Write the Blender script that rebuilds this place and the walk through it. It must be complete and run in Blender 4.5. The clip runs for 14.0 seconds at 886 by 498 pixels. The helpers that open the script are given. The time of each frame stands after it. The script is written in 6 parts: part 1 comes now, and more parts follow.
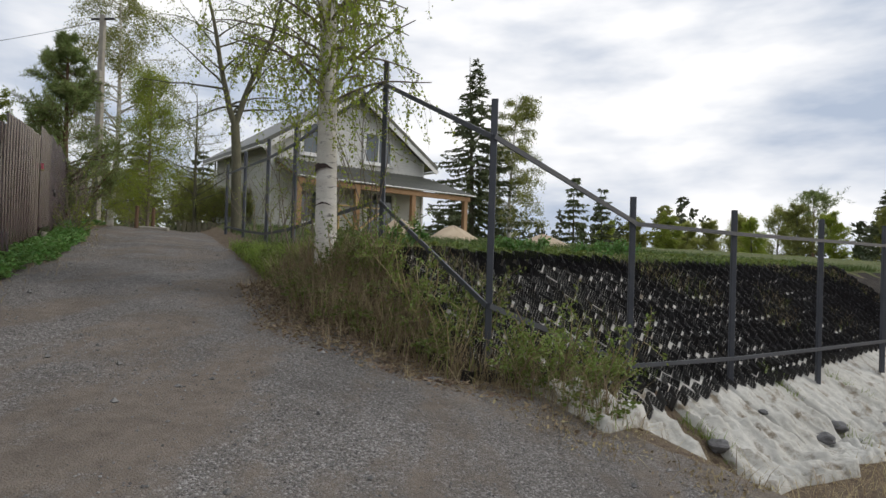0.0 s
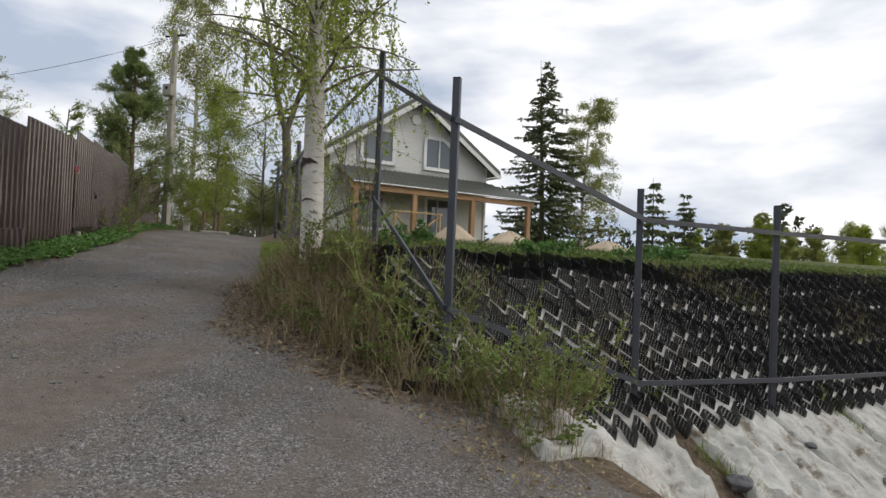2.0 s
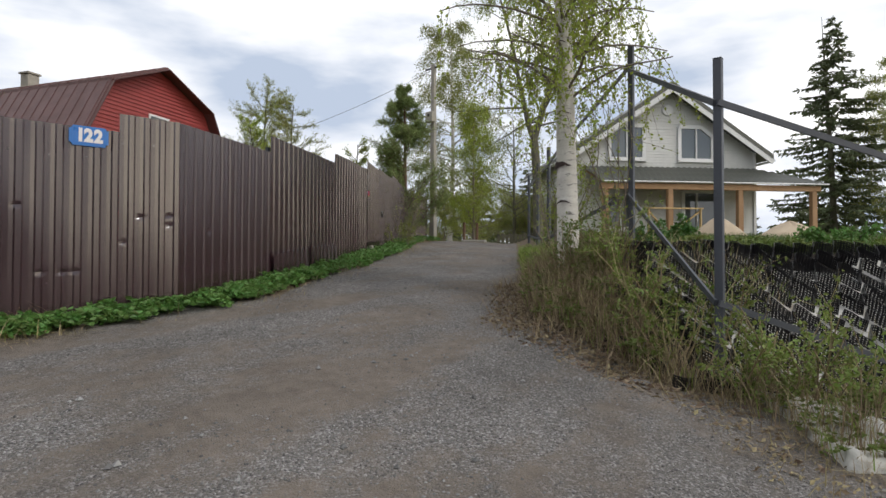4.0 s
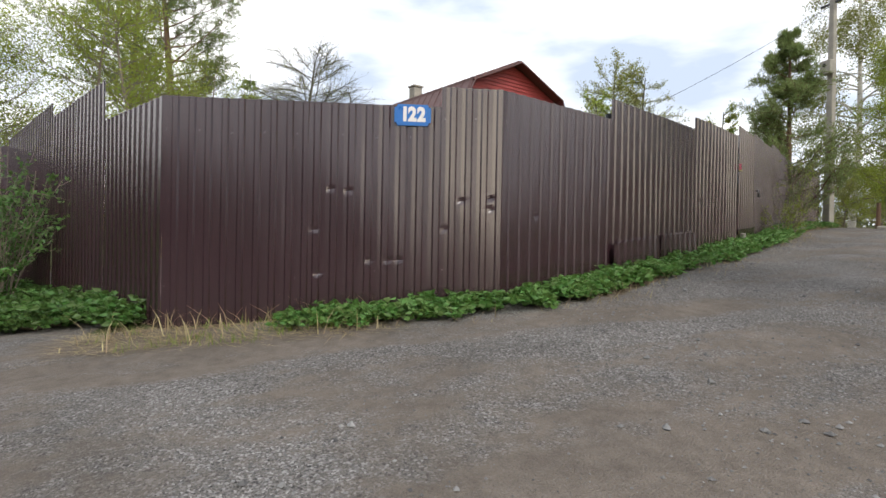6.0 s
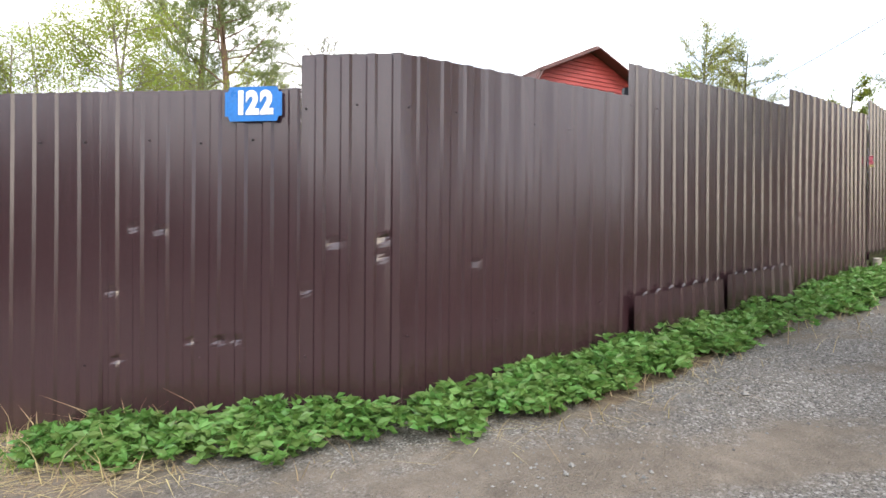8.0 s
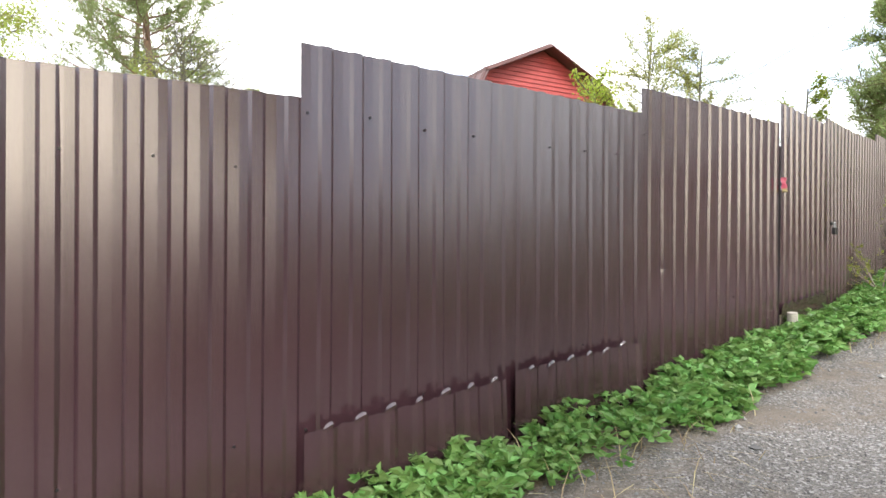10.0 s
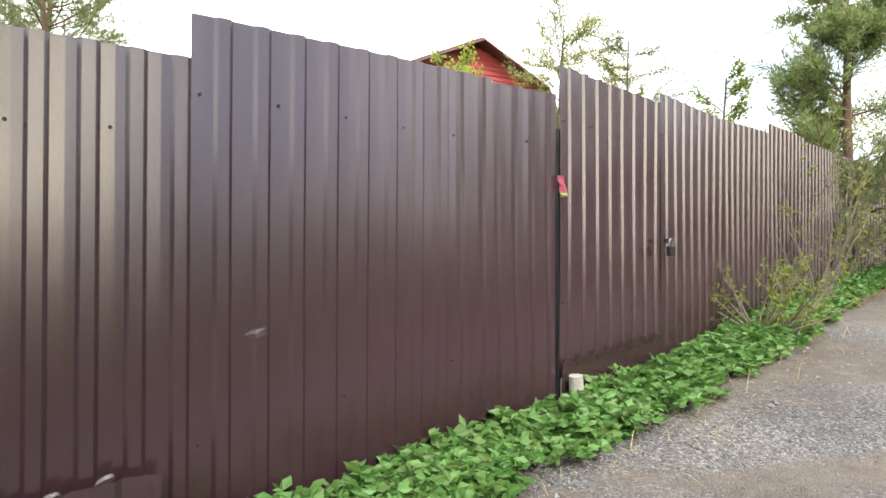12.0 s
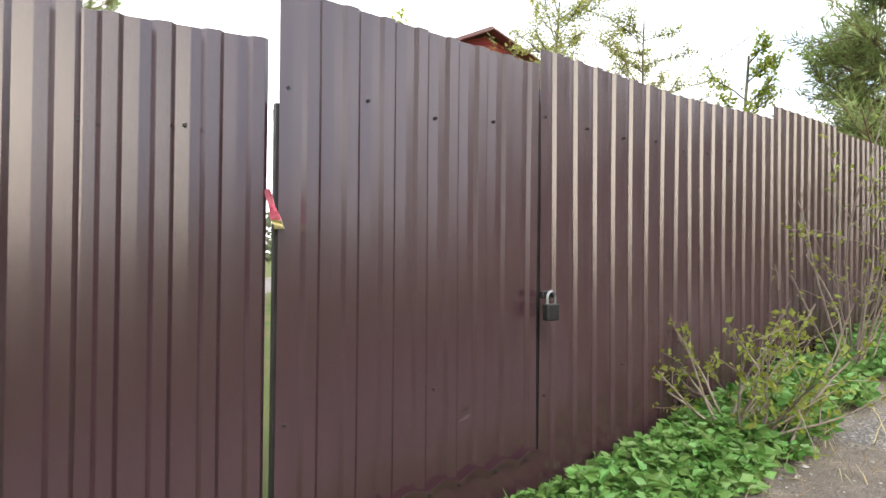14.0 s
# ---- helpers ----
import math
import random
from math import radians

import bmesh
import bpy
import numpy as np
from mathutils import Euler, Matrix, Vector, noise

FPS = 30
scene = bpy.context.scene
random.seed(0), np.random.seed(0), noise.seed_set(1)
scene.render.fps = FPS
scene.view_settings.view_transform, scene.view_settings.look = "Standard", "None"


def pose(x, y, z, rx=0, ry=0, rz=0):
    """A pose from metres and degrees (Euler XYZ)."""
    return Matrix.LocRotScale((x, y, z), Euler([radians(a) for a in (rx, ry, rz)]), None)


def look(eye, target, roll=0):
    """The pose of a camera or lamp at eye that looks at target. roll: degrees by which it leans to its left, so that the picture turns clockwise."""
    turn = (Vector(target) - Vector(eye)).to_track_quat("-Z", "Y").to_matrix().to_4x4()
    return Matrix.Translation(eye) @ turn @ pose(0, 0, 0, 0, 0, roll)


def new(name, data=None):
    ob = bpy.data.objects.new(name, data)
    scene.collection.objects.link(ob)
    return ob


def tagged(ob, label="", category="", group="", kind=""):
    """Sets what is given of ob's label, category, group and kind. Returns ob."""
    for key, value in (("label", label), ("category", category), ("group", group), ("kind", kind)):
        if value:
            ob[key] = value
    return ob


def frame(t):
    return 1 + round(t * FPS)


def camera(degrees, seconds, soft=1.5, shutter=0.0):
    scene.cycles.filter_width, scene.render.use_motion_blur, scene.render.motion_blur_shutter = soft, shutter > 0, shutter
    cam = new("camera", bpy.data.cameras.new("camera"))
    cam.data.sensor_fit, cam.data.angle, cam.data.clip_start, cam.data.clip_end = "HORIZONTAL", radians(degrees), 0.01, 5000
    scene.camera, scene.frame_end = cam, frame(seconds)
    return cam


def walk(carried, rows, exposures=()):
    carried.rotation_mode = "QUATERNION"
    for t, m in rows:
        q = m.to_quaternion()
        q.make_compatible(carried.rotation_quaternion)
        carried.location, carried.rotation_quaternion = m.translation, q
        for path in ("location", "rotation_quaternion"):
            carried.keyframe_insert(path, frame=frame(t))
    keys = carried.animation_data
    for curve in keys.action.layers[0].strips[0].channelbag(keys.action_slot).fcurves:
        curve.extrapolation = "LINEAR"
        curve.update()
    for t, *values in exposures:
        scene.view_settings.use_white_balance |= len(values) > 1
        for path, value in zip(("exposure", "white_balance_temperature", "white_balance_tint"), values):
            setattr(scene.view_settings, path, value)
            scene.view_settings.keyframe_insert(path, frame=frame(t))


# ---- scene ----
cam = camera(76.2, 14.0)
PATH = [
    (0, (0.096, 0.585, 1.455), (-0.132, 2.572, 1.478), 1.8),
    (0.5, (0.429, 0.899, 1.454), (0.147, 2.879, 1.477), 2.0),
    (1, (0.745, 1.07, 1.429), (0.347, 3.029, 1.472), 1.7),
    (1.5, (1.032, 1.37, 1.373), (0.544, 3.31, 1.404), 3.7),
    (2, (1.214, 1.388, 1.378), (0.688, 3.317, 1.423), 2.4),
    (2.2, (1.269, 1.36, 1.382), (0.693, 3.274, 1.436), 0.7),
    (4.3, (1.218, 1.127, 1.298), (-0.178, 2.559, 1.324), 0.6),
    (4.5, (1.123, 1.179, 1.286), (-0.334, 2.549, 1.304), 0.7),
    (5, (0.861, 1.347, 1.258), (-0.721, 2.571, 1.265), 0.8),
    (5.5, (0.534, 1.65, 1.313), (-1.252, 2.55, 1.31), 0.6),
    (6, (0.032, 2.069, 1.351), (-1.896, 2.599, 1.336), 1.1),
    (6.5, (-0.419, 2.509, 1.447), (-2.381, 2.897, 1.434), 0.6),
    (7, (-0.961, 3.005, 1.523), (-2.947, 3.248, 1.508), 0.6),
    (7.5, (-1.412, 3.516, 1.658), (-3.399, 3.736, 1.642), 0.4),
    (8, (-1.855, 4.01, 1.76), (-3.848, 4.183, 1.748), 0.4),
    (8.4, (-2.12, 4.464, 1.839), (-4.113, 4.627, 1.81), 0.5),
    (8.5, (-2.224, 4.552, 1.865), (-4.217, 4.724, 1.855), 0.2),
    (8.7, (-2.356, 4.739, 1.924), (-4.349, 4.911, 1.923), 0.1),
    (10.8, (-3.996, 7.041, 2.26), (-5.987, 7.234, 2.251), 0.5),
    (11, (-4.145, 7.286, 2.233), (-6.136, 7.472, 2.231), 0.4),
    (11.5, (-4.429, 7.919, 2.315), (-6.42, 8.108, 2.317), 0.3),
    (12, (-4.745, 8.503, 2.375), (-6.734, 8.716, 2.39), 0.2),
    (12.5, (-5.109, 9.054, 2.451), (-7.097, 9.268, 2.461), 0.2),
    (13, (-5.469, 9.566, 2.541), (-7.459, 9.767, 2.553), 0.3),
    (13.5, (-5.888, 9.94, 2.606), (-7.88, 10.123, 2.618), 0.4),
    (14, (-6.216, 10.076, 2.641), (-8.215, 10.109, 2.66), 0.6),
]
EXPOSURES = ((0.0, -0.25), (2.2, -0.2), (4.3, -0.05), (5.0, 0.0), (6.0, 0.35), (7.5, 0.95), (8.5, 1.4), (11.0, 1.65), (14.0, 1.5))
walk(cam, [(t, look(eye, target, roll)) for t, eye, target, roll in PATH], EXPOSURES)

# ---- light ----
world = bpy.data.worlds.new("sky")
scene.world = world
world.use_nodes = True
wn, wl = world.node_tree.nodes, world.node_tree.links
wn.clear()
w_out = wn.new("ShaderNodeOutputWorld")
w_bg = wn.new("ShaderNodeBackground")
sky = wn.new("ShaderNodeTexSky")
sky.sky_type = "NISHITA"
sky.sun_disc = False
SUN_ELEV, SUN_AZ = radians(46), radians(77)
sky.sun_elevation, sky.sun_rotation = SUN_ELEV, SUN_AZ
w_co = wn.new("ShaderNodeTexCoord")
w_sep = wn.new("ShaderNodeSeparateXYZ")
w_map = wn.new("ShaderNodeMapping")
w_map.inputs["Scale"].default_value = (1.0, 1.0, 3.2)
w_cl = wn.new("ShaderNodeTexNoise")
w_cl.inputs["Scale"].default_value = 1.9
w_cl.inputs["Detail"].default_value = 7.0
w_cl.inputs["Roughness"].default_value = 0.52
w_cl.inputs["Distortion"].default_value = 0.25
w_ramp = wn.new("ShaderNodeValToRGB")
w_ramp.color_ramp.elements[0].position = 0.12
w_ramp.color_ramp.elements[1].position = 0.26
w_cl2 = wn.new("ShaderNodeTexNoise")
w_cl2.inputs["Scale"].default_value = 2.2
w_cl2.inputs["Detail"].default_value = 6.0
w_ramp2 = wn.new("ShaderNodeValToRGB")
w_ramp2.color_ramp.elements[0].position = 0.39
w_ramp2.color_ramp.elements[0].color = (5.0, 5.8, 7.2, 1)
w_ramp2.color_ramp.elements[1].position = 0.60
w_ramp2.color_ramp.elements[1].color = (11.8, 11.7, 11.7, 1)
w_mix = wn.new("ShaderNodeMixRGB")
wl.new(w_co.outputs["Generated"], w_map.inputs["Vector"])
wl.new(w_map.outputs["Vector"], w_cl.inputs["Vector"])
wl.new(w_map.outputs["Vector"], w_cl2.inputs["Vector"])
wl.new(w_cl.outputs["Fac"], w_ramp.inputs["Fac"])
wl.new(w_cl2.outputs["Fac"], w_ramp2.inputs["Fac"])
wl.new(w_ramp.outputs["Color"], w_mix.inputs["Fac"])
wl.new(sky.outputs["Color"], w_mix.inputs["Color1"])
wl.new(w_ramp2.outputs["Color"], w_mix.inputs["Color2"])
# warm glow added to the low sky at the sun's bearing, for golden fence reflections
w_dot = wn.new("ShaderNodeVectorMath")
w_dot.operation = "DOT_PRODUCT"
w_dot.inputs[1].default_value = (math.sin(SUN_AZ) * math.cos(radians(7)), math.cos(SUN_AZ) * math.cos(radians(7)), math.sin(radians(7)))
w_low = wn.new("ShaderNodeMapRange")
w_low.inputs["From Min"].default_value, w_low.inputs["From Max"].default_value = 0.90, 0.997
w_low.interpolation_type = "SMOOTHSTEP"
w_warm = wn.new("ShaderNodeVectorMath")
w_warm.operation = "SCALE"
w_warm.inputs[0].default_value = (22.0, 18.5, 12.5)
w_add = wn.new("ShaderNodeVectorMath")
w_add.operation = "ADD"
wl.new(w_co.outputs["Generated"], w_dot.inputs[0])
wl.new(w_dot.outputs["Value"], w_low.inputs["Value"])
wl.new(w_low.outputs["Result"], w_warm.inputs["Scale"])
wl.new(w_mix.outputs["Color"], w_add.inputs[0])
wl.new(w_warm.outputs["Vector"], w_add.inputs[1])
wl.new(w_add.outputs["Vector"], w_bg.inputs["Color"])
w_bg.inputs["Strength"].default_value = 0.112
wl.new(w_bg.outputs["Background"], w_out.inputs["Surface"])

sun_data = bpy.data.lights.new("sun", "SUN")
sun_data.energy = 1.5
sun_data.angle = radians(12)
sun_data.color = (1.0, 0.97, 0.93)
sun = new("sun", sun_data)
sun.matrix_world = look((0, 0, 30), (0 - 30 * math.sin(SUN_AZ), 0 - 30 * math.cos(SUN_AZ), 30 - 30 * math.tan(SUN_ELEV)))


# ---- materials ----
def mat(name, c1, c2, scale=5.0, rough=0.8, bump=0.2, bscale=60.0, metal=0.0, spots=None, rand=0.0, stretch=(1, 1, 1), back=0.0, coord="Object", spec=0.5, rvar=0.12, grain=0.72):
    """Two-colour noise at a large and a fine scale, with fine relief; spots: (colour, amount, scale); rand: shade by piece."""
    m = bpy.data.materials.new(name)
    m.use_nodes = True
    n, l = m.node_tree.nodes, m.node_tree.links
    b = n["Principled BSDF"]
    co = n.new("ShaderNodeTexCoord")
    mp = n.new("ShaderNodeMapping")
    mp.inputs["Scale"].default_value = stretch
    l.new(co.outputs[coord], mp.inputs["Vector"])

    def noi(sc, det=5.0, ro=0.55):
        t = n.new("ShaderNodeTexNoise")
        t.inputs["Scale"].default_value, t.inputs["Detail"].default_value, t.inputs["Roughness"].default_value = sc, det, ro
        l.new(mp.outputs["Vector"], t.inputs["Vector"])
        return t

    def ramp(src, lo, hi):
        r = n.new("ShaderNodeMapRange")
        r.inputs["From Min"].default_value, r.inputs["From Max"].default_value = lo, hi
        l.new(src, r.inputs["Value"])
        return r.outputs["Result"]

    def mix(f, a, c, mode="MIX"):
        x = n.new("ShaderNodeMixRGB")
        x.blend_type = mode
        if isinstance(f, float):
            x.inputs["Fac"].default_value = f
        else:
            l.new(f, x.inputs["Fac"])
        for s, v in (("Color1", a), ("Color2", c)):
            if isinstance(v, tuple):
                x.inputs[s].default_value = (*v, 1)
            else:
                l.new(v, x.inputs[s])
        return x.outputs["Color"]

    big = noi(scale)
    fine = noi(bscale, 4.0, 0.6)
    col = mix(ramp(big.outputs["Fac"], 0.3, 0.7), c1, c2)
    col = mix(ramp(fine.outputs["Fac"], 0.25, 0.75), col, mix(1.0, col, (grain, grain, grain), "MULTIPLY"))
    if spots:
        sp = noi(spots[2], 6.0, 0.65)
        col = mix(ramp(sp.outputs["Fac"], 1 - spots[1], 1 - spots[1] + 0.12), col, spots[0])
    if rand:
        oi = n.new("ShaderNodeObjectInfo")
        ge = n.new("ShaderNodeNewGeometry")
        ad = n.new("ShaderNodeMath")
        ad.operation = "ADD"
        l.new(oi.outputs["Random"], ad.inputs[0])
        l.new(ge.outputs["Random Per Island"], ad.inputs[1])
        hs = n.new("ShaderNodeHueSaturation")
        mr = n.new("ShaderNodeMapRange")
        mr.inputs["From Max"].default_value = 2.0
        mr.inputs["To Min"].default_value, mr.inputs["To Max"].default_value = 1 - rand, 1 + rand
        l.new(ad.outputs[0], mr.inputs["Value"])
        l.new(mr.outputs["Result"], hs.inputs["Value"])
        mh = n.new("ShaderNodeMapRange")
        mh.inputs["To Min"].default_value, mh.inputs["To Max"].default_value = 0.5 - 0.03 * rand, 0.5 + 0.05 * rand
        l.new(ge.outputs["Random Per Island"], mh.inputs["Value"])
        l.new(mh.outputs["Result"], hs.inputs["Hue"])
        l.new(col, hs.inputs["Color"])
        col = hs.outputs["Color"]
    l.new(col, b.inputs["Base Color"])
    rr = n.new("ShaderNodeMapRange")
    rr.inputs["To Min"].default_value, rr.inputs["To Max"].default_value = max(rough - rvar, 0.03), min(rough + rvar, 1)
    l.new(big.outputs["Fac"], rr.inputs["Value"])
    l.new(rr.outputs["Result"], b.inputs["Roughness"])
    b.inputs["Metallic"].default_value = metal
    b.inputs["Specular IOR Level"].default_value = spec
    if bump:
        bp = n.new("ShaderNodeBump")
        bp.inputs["Strength"].default_value = bump
        bp.inputs["Distance"].default_value = 0.02
        l.new(fine.outputs["Fac"], bp.inputs["Height"])
        l.new(bp.outputs["Normal"], b.inputs["Normal"])
    if back:
        tr = n.new("ShaderNodeBsdfTranslucent")
        l.new(col, tr.inputs["Color"])
        ms = n.new("ShaderNodeMixShader")
        ms.inputs["Fac"].default_value = back
        l.new(b.outputs["BSDF"], ms.inputs[1])
        l.new(tr.outputs["BSDF"], ms.inputs[2])
        l.new(ms.outputs["Shader"], n["Material Output"].inputs["Surface"])
    return m


M_FENCE = mat("brown_sheet", (0.0315, 0.0143, 0.0180), (0.0370, 0.0168, 0.0210), 0.7, 0.23, 0.012, 90, spec=1.0, rvar=0.04, grain=0.95)
M_STEEL = mat("grey_primer_steel", (0.055, 0.062, 0.078), (0.075, 0.08, 0.095), 6.0, 0.5, 0.08, 120, spots=((0.12, 0.08, 0.06), 0.25, 14))
M_LEAF = mat("leaf_spring", (0.29, 0.36, 0.05), (0.37, 0.40, 0.075), 3.0, 0.6, 0, 30, rand=0.45, back=0.62)
M_LEAF2 = mat("leaf_olive", (0.28, 0.31, 0.08), (0.36, 0.35, 0.11), 3.0, 0.6, 0, 30, rand=0.45, back=0.62)
M_WEED = mat("weed_leaf", (0.115, 0.24, 0.05), (0.19, 0.32, 0.085), 4.0, 0.5, 0, 30, rand=0.5, back=0.4)
M_GRASS = mat("grass", (0.21, 0.31, 0.045), (0.29, 0.35, 0.07), 2.0, 0.6, 0, 30, rand=0.5, back=0.45)
M_LAWN = mat("lawn_grass", (0.075, 0.125, 0.025), (0.12, 0.155, 0.04), 1.2, 0.6, 0, 30, rand=0.5, back=0.35)
M_HERB = mat("bank_herb", (0.17, 0.235, 0.045), (0.25, 0.285, 0.075), 2.0, 0.6, 0, 30, rand=0.5, back=0.4)
M_DRY = mat("dry_grass", (0.50, 0.40, 0.24), (0.34, 0.25, 0.14), 3.0, 0.8, 0, 30, rand=0.6, back=0.25)
M_STALK = mat("dry_stalk", (0.44, 0.34, 0.21), (0.26, 0.19, 0.115), 3.0, 0.85, 0, 30, rand=0.6, back=0.2)
M_TWIG = mat("twig_bark", (0.16, 0.125, 0.095), (0.24, 0.20, 0.16), 8.0, 0.9, 0.2, 60)
M_BARK = mat("grey_bark", (0.09, 0.085, 0.055), (0.15, 0.14, 0.09), 6.0, 0.95, 0.8, 30, stretch=(1, 1, 0.3))
M_BIRCH = mat("birch_bark", (0.78, 0.75, 0.69), (0.64, 0.60, 0.54), 3.0, 0.8, 0.4, 40, spots=((0.035, 0.03, 0.027), 0.43, 7.0), stretch=(1, 1, 4.0))
M_PINEBARK = mat("orange_pine_bark", (0.20, 0.115, 0.065), (0.13, 0.085, 0.06), 6, 0.95, 0.7, 30, stretch=(1, 1, 0.4))
M_NEEDLE = mat("spruce_needle", (0.11, 0.13, 0.06), (0.145, 0.165, 0.075), 2.0, 0.7, 0, 30, rand=0.5, back=0.35)
M_PINE = mat("pine_needle", (0.24, 0.30, 0.10), (0.30, 0.35, 0.13), 2.0, 0.7, 0, 30, rand=0.5, back=0.5)
M_SIDING = mat("grey_siding", (0.64, 0.64, 0.61), (0.71, 0.71, 0.68), 2.0, 0.6, 0.05, 40)
M_WHITE = mat("white_pvc", (0.8, 0.8, 0.79), (0.74, 0.74, 0.73), 2.0, 0.4, 0.02, 50)
M_ROOF = mat("dark_metal_tile", (0.085, 0.09, 0.075), (0.115, 0.115, 0.095), 4.0, 0.45, 0.1, 40)
M_PINEWOOD = mat("raw_pine_timber", (0.44, 0.27, 0.14), (0.34, 0.19, 0.095), 3.0, 0.7, 0.2, 40, stretch=(1, 1, 0.2))
M_RED = mat("red_painted_siding", (0.34, 0.045, 0.04), (0.28, 0.04, 0.035), 2.0, 0.6, 0.1, 40)
M_REDROOF = mat("brown_red_roof", (0.13, 0.055, 0.05), (0.10, 0.045, 0.04), 2.0, 0.5, 0.1, 30)
M_CONC = mat("weathered_concrete", (0.40, 0.37, 0.31), (0.30, 0.28, 0.24), 4.0, 0.9, 0.4, 50)
M_GEO = mat("black_geocell_plastic", (0.012, 0.011, 0.012), (0.02, 0.018, 0.018), 6.0, 0.38, 0.1, 120)
M_TEXT = mat("white_geotextile", (0.56, 0.55, 0.51), (0.44, 0.425, 0.38), 1.1, 0.95, 0.7, 14, spots=((0.17, 0.14, 0.10), 0.47, 3.6), stretch=(1, 1, 1))
M_SAND = mat("pale_sand", (0.52, 0.42, 0.30), (0.44, 0.35, 0.25), 3.0, 0.95, 0.4, 50)
M_STONE = mat("gravel_stone", (0.34, 0.33, 0.32), (0.19, 0.185, 0.18), 9.0, 0.85, 0.3, 60, rand=0.75)
M_BLACK = mat("black_iron", (0.02, 0.02, 0.022), (0.035, 0.033, 0.033), 9.0, 0.45, 0.1, 90, metal=0.6)
M_BLUE = mat("blue_enamel", (0.006, 0.14, 0.48), (0.010, 0.165, 0.54), 6.0, 0.3, 0.03, 60)
M_LETTER = mat("white_enamel", (0.82, 0.82, 0.8), (0.76, 0.76, 0.74), 6.0, 0.35, 0.02, 60)


def glass_mat():
    m = bpy.data.materials.new("window_glass")
    m.use_nodes = True
    b = m.node_tree.nodes["Principled BSDF"]
    b.inputs["Base Color"].default_value = (0.10, 0.12, 0.13, 1)
    b.inputs["Roughness"].default_value = 0.04
    b.inputs["Specular IOR Level"].default_value = 1.0
    return m


M_GLASS = glass_mat()


def ground_mat():
    """Gravel, packed earth, litter and lawn, mixed by the painted zones 'lane' and 'green' with ragged noise borders."""
    m = bpy.data.materials.new("gravel_and_earth")
    m.use_nodes = True
    n, l = m.node_tree.nodes, m.node_tree.links
    b = n["Principled BSDF"]
    co = n.new("ShaderNodeTexCoord")

    def noi(sc, det=6.0, ro=0.6):
        t = n.new("ShaderNodeTexNoise")
        t.inputs["Scale"].default_value, t.inputs["Detail"].default_value, t.inputs["Roughness"].default_value = sc, det, ro
        l.new(co.outputs["Object"], t.inputs["Vector"])
        return t.outputs["Fac"]

    def rng(src, lo, hi, a=0.0, c=1.0):
        r = n.new("ShaderNodeMapRange")
        for k, v in (("From Min", lo), ("From Max", hi), ("To Min", a), ("To Max", c)):
            r.inputs[k].default_value = v
        l.new(src, r.inputs["Value"])
        return r.outputs["Result"]

    def mix(f, a, c, mode="MIX"):
        x = n.new("ShaderNodeMixRGB")
        x.blend_type = mode
        if isinstance(f, float):
            x.inputs["Fac"].default_value = f
        else:
            l.new(f, x.inputs["Fac"])
        for s, v in (("Color1", a), ("Color2", c)):
            if isinstance(v, tuple):
                x.inputs[s].default_value = (*v, 1)
            else:
                l.new(v, x.inputs[s])
        return x.outputs["Color"]

    def op(kind, a, c):
        x = n.new("ShaderNodeMath")
        x.operation = kind
        for i, v in enumerate((a, c)):
            if isinstance(v, float):
                x.inputs[i].default_value = v
            else:
                l.new(v, x.inputs[i])
        return x.outputs[0]

    vor = n.new("ShaderNodeTexVoronoi")
    vor.inputs["Scale"].default_value = 88.0
    l.new(co.outputs["Object"], vor.inputs["Vector"])
    vor2 = n.new("ShaderNodeTexVoronoi")
    vor2.inputs["Scale"].default_value = 210.0
    l.new(co.outputs["Object"], vor2.inputs["Vector"])
    bw = n.new("ShaderNodeSeparateColor")
    l.new(vor.outputs["Color"], bw.inputs["Color"])
    bw2 = n.new("ShaderNodeSeparateColor")
    l.new(vor2.outputs["Color"], bw2.inputs["Color"])
    stone = mix(rng(bw.outputs["Red"], 0.0, 1.0), (0.046, 0.043, 0.042), (0.40, 0.382, 0.366))
    fine = mix(rng(bw2.outputs["Green"], 0.0, 1.0), (0.074, 0.067, 0.062), (0.255, 0.236, 0.217))
    grav = mix(rng(op("ADD", bw.outputs["Blue"], op("MULTIPLY", noi(1.6), 0.8)), 0.92, 1.05), fine, stone)
    earth = mix(rng(noi(9.0), 0.3, 0.7), (0.150, 0.122, 0.098), (0.230, 0.192, 0.156))
    earth = mix(rng(bw2.outputs["Red"], 0.6, 1.0, 0.0, 0.55), earth, fine)
    # earth shows in patches drawn out along the wheel tracks
    turn = n.new("ShaderNodeMapping")
    turn.inputs["Rotation"].default_value = (0, 0, radians(-33))
    turn.inputs["Scale"].default_value = (1.0, 0.38, 1.0)
    l.new(co.outputs["Object"], turn.inputs["Vector"])
    track = n.new("ShaderNodeTexNoise")
    track.inputs["Scale"].default_value, track.inputs["Detail"].default_value, track.inputs["Roughness"].default_value = 1.15, 5.0, 0.6
    l.new(turn.outputs["Vector"], track.inputs["Vector"])
    big = track.outputs["Fac"]
    lane = mix(rng(op("ADD", big, op("MULTIPLY", noi(6.0), 0.22)), 0.56, 0.68, 0.0, 0.9), grav, earth)
    damp = rng(noi(0.9, 5.0, 0.6), 0.35, 0.65, 0.78, 1.12)
    shade = n.new("ShaderNodeCombineColor")
    for k in ("Red", "Green", "Blue"):
        l.new(damp, shade.inputs[k])
    lane = mix(1.0, lane, shade.outputs["Color"], "MULTIPLY")
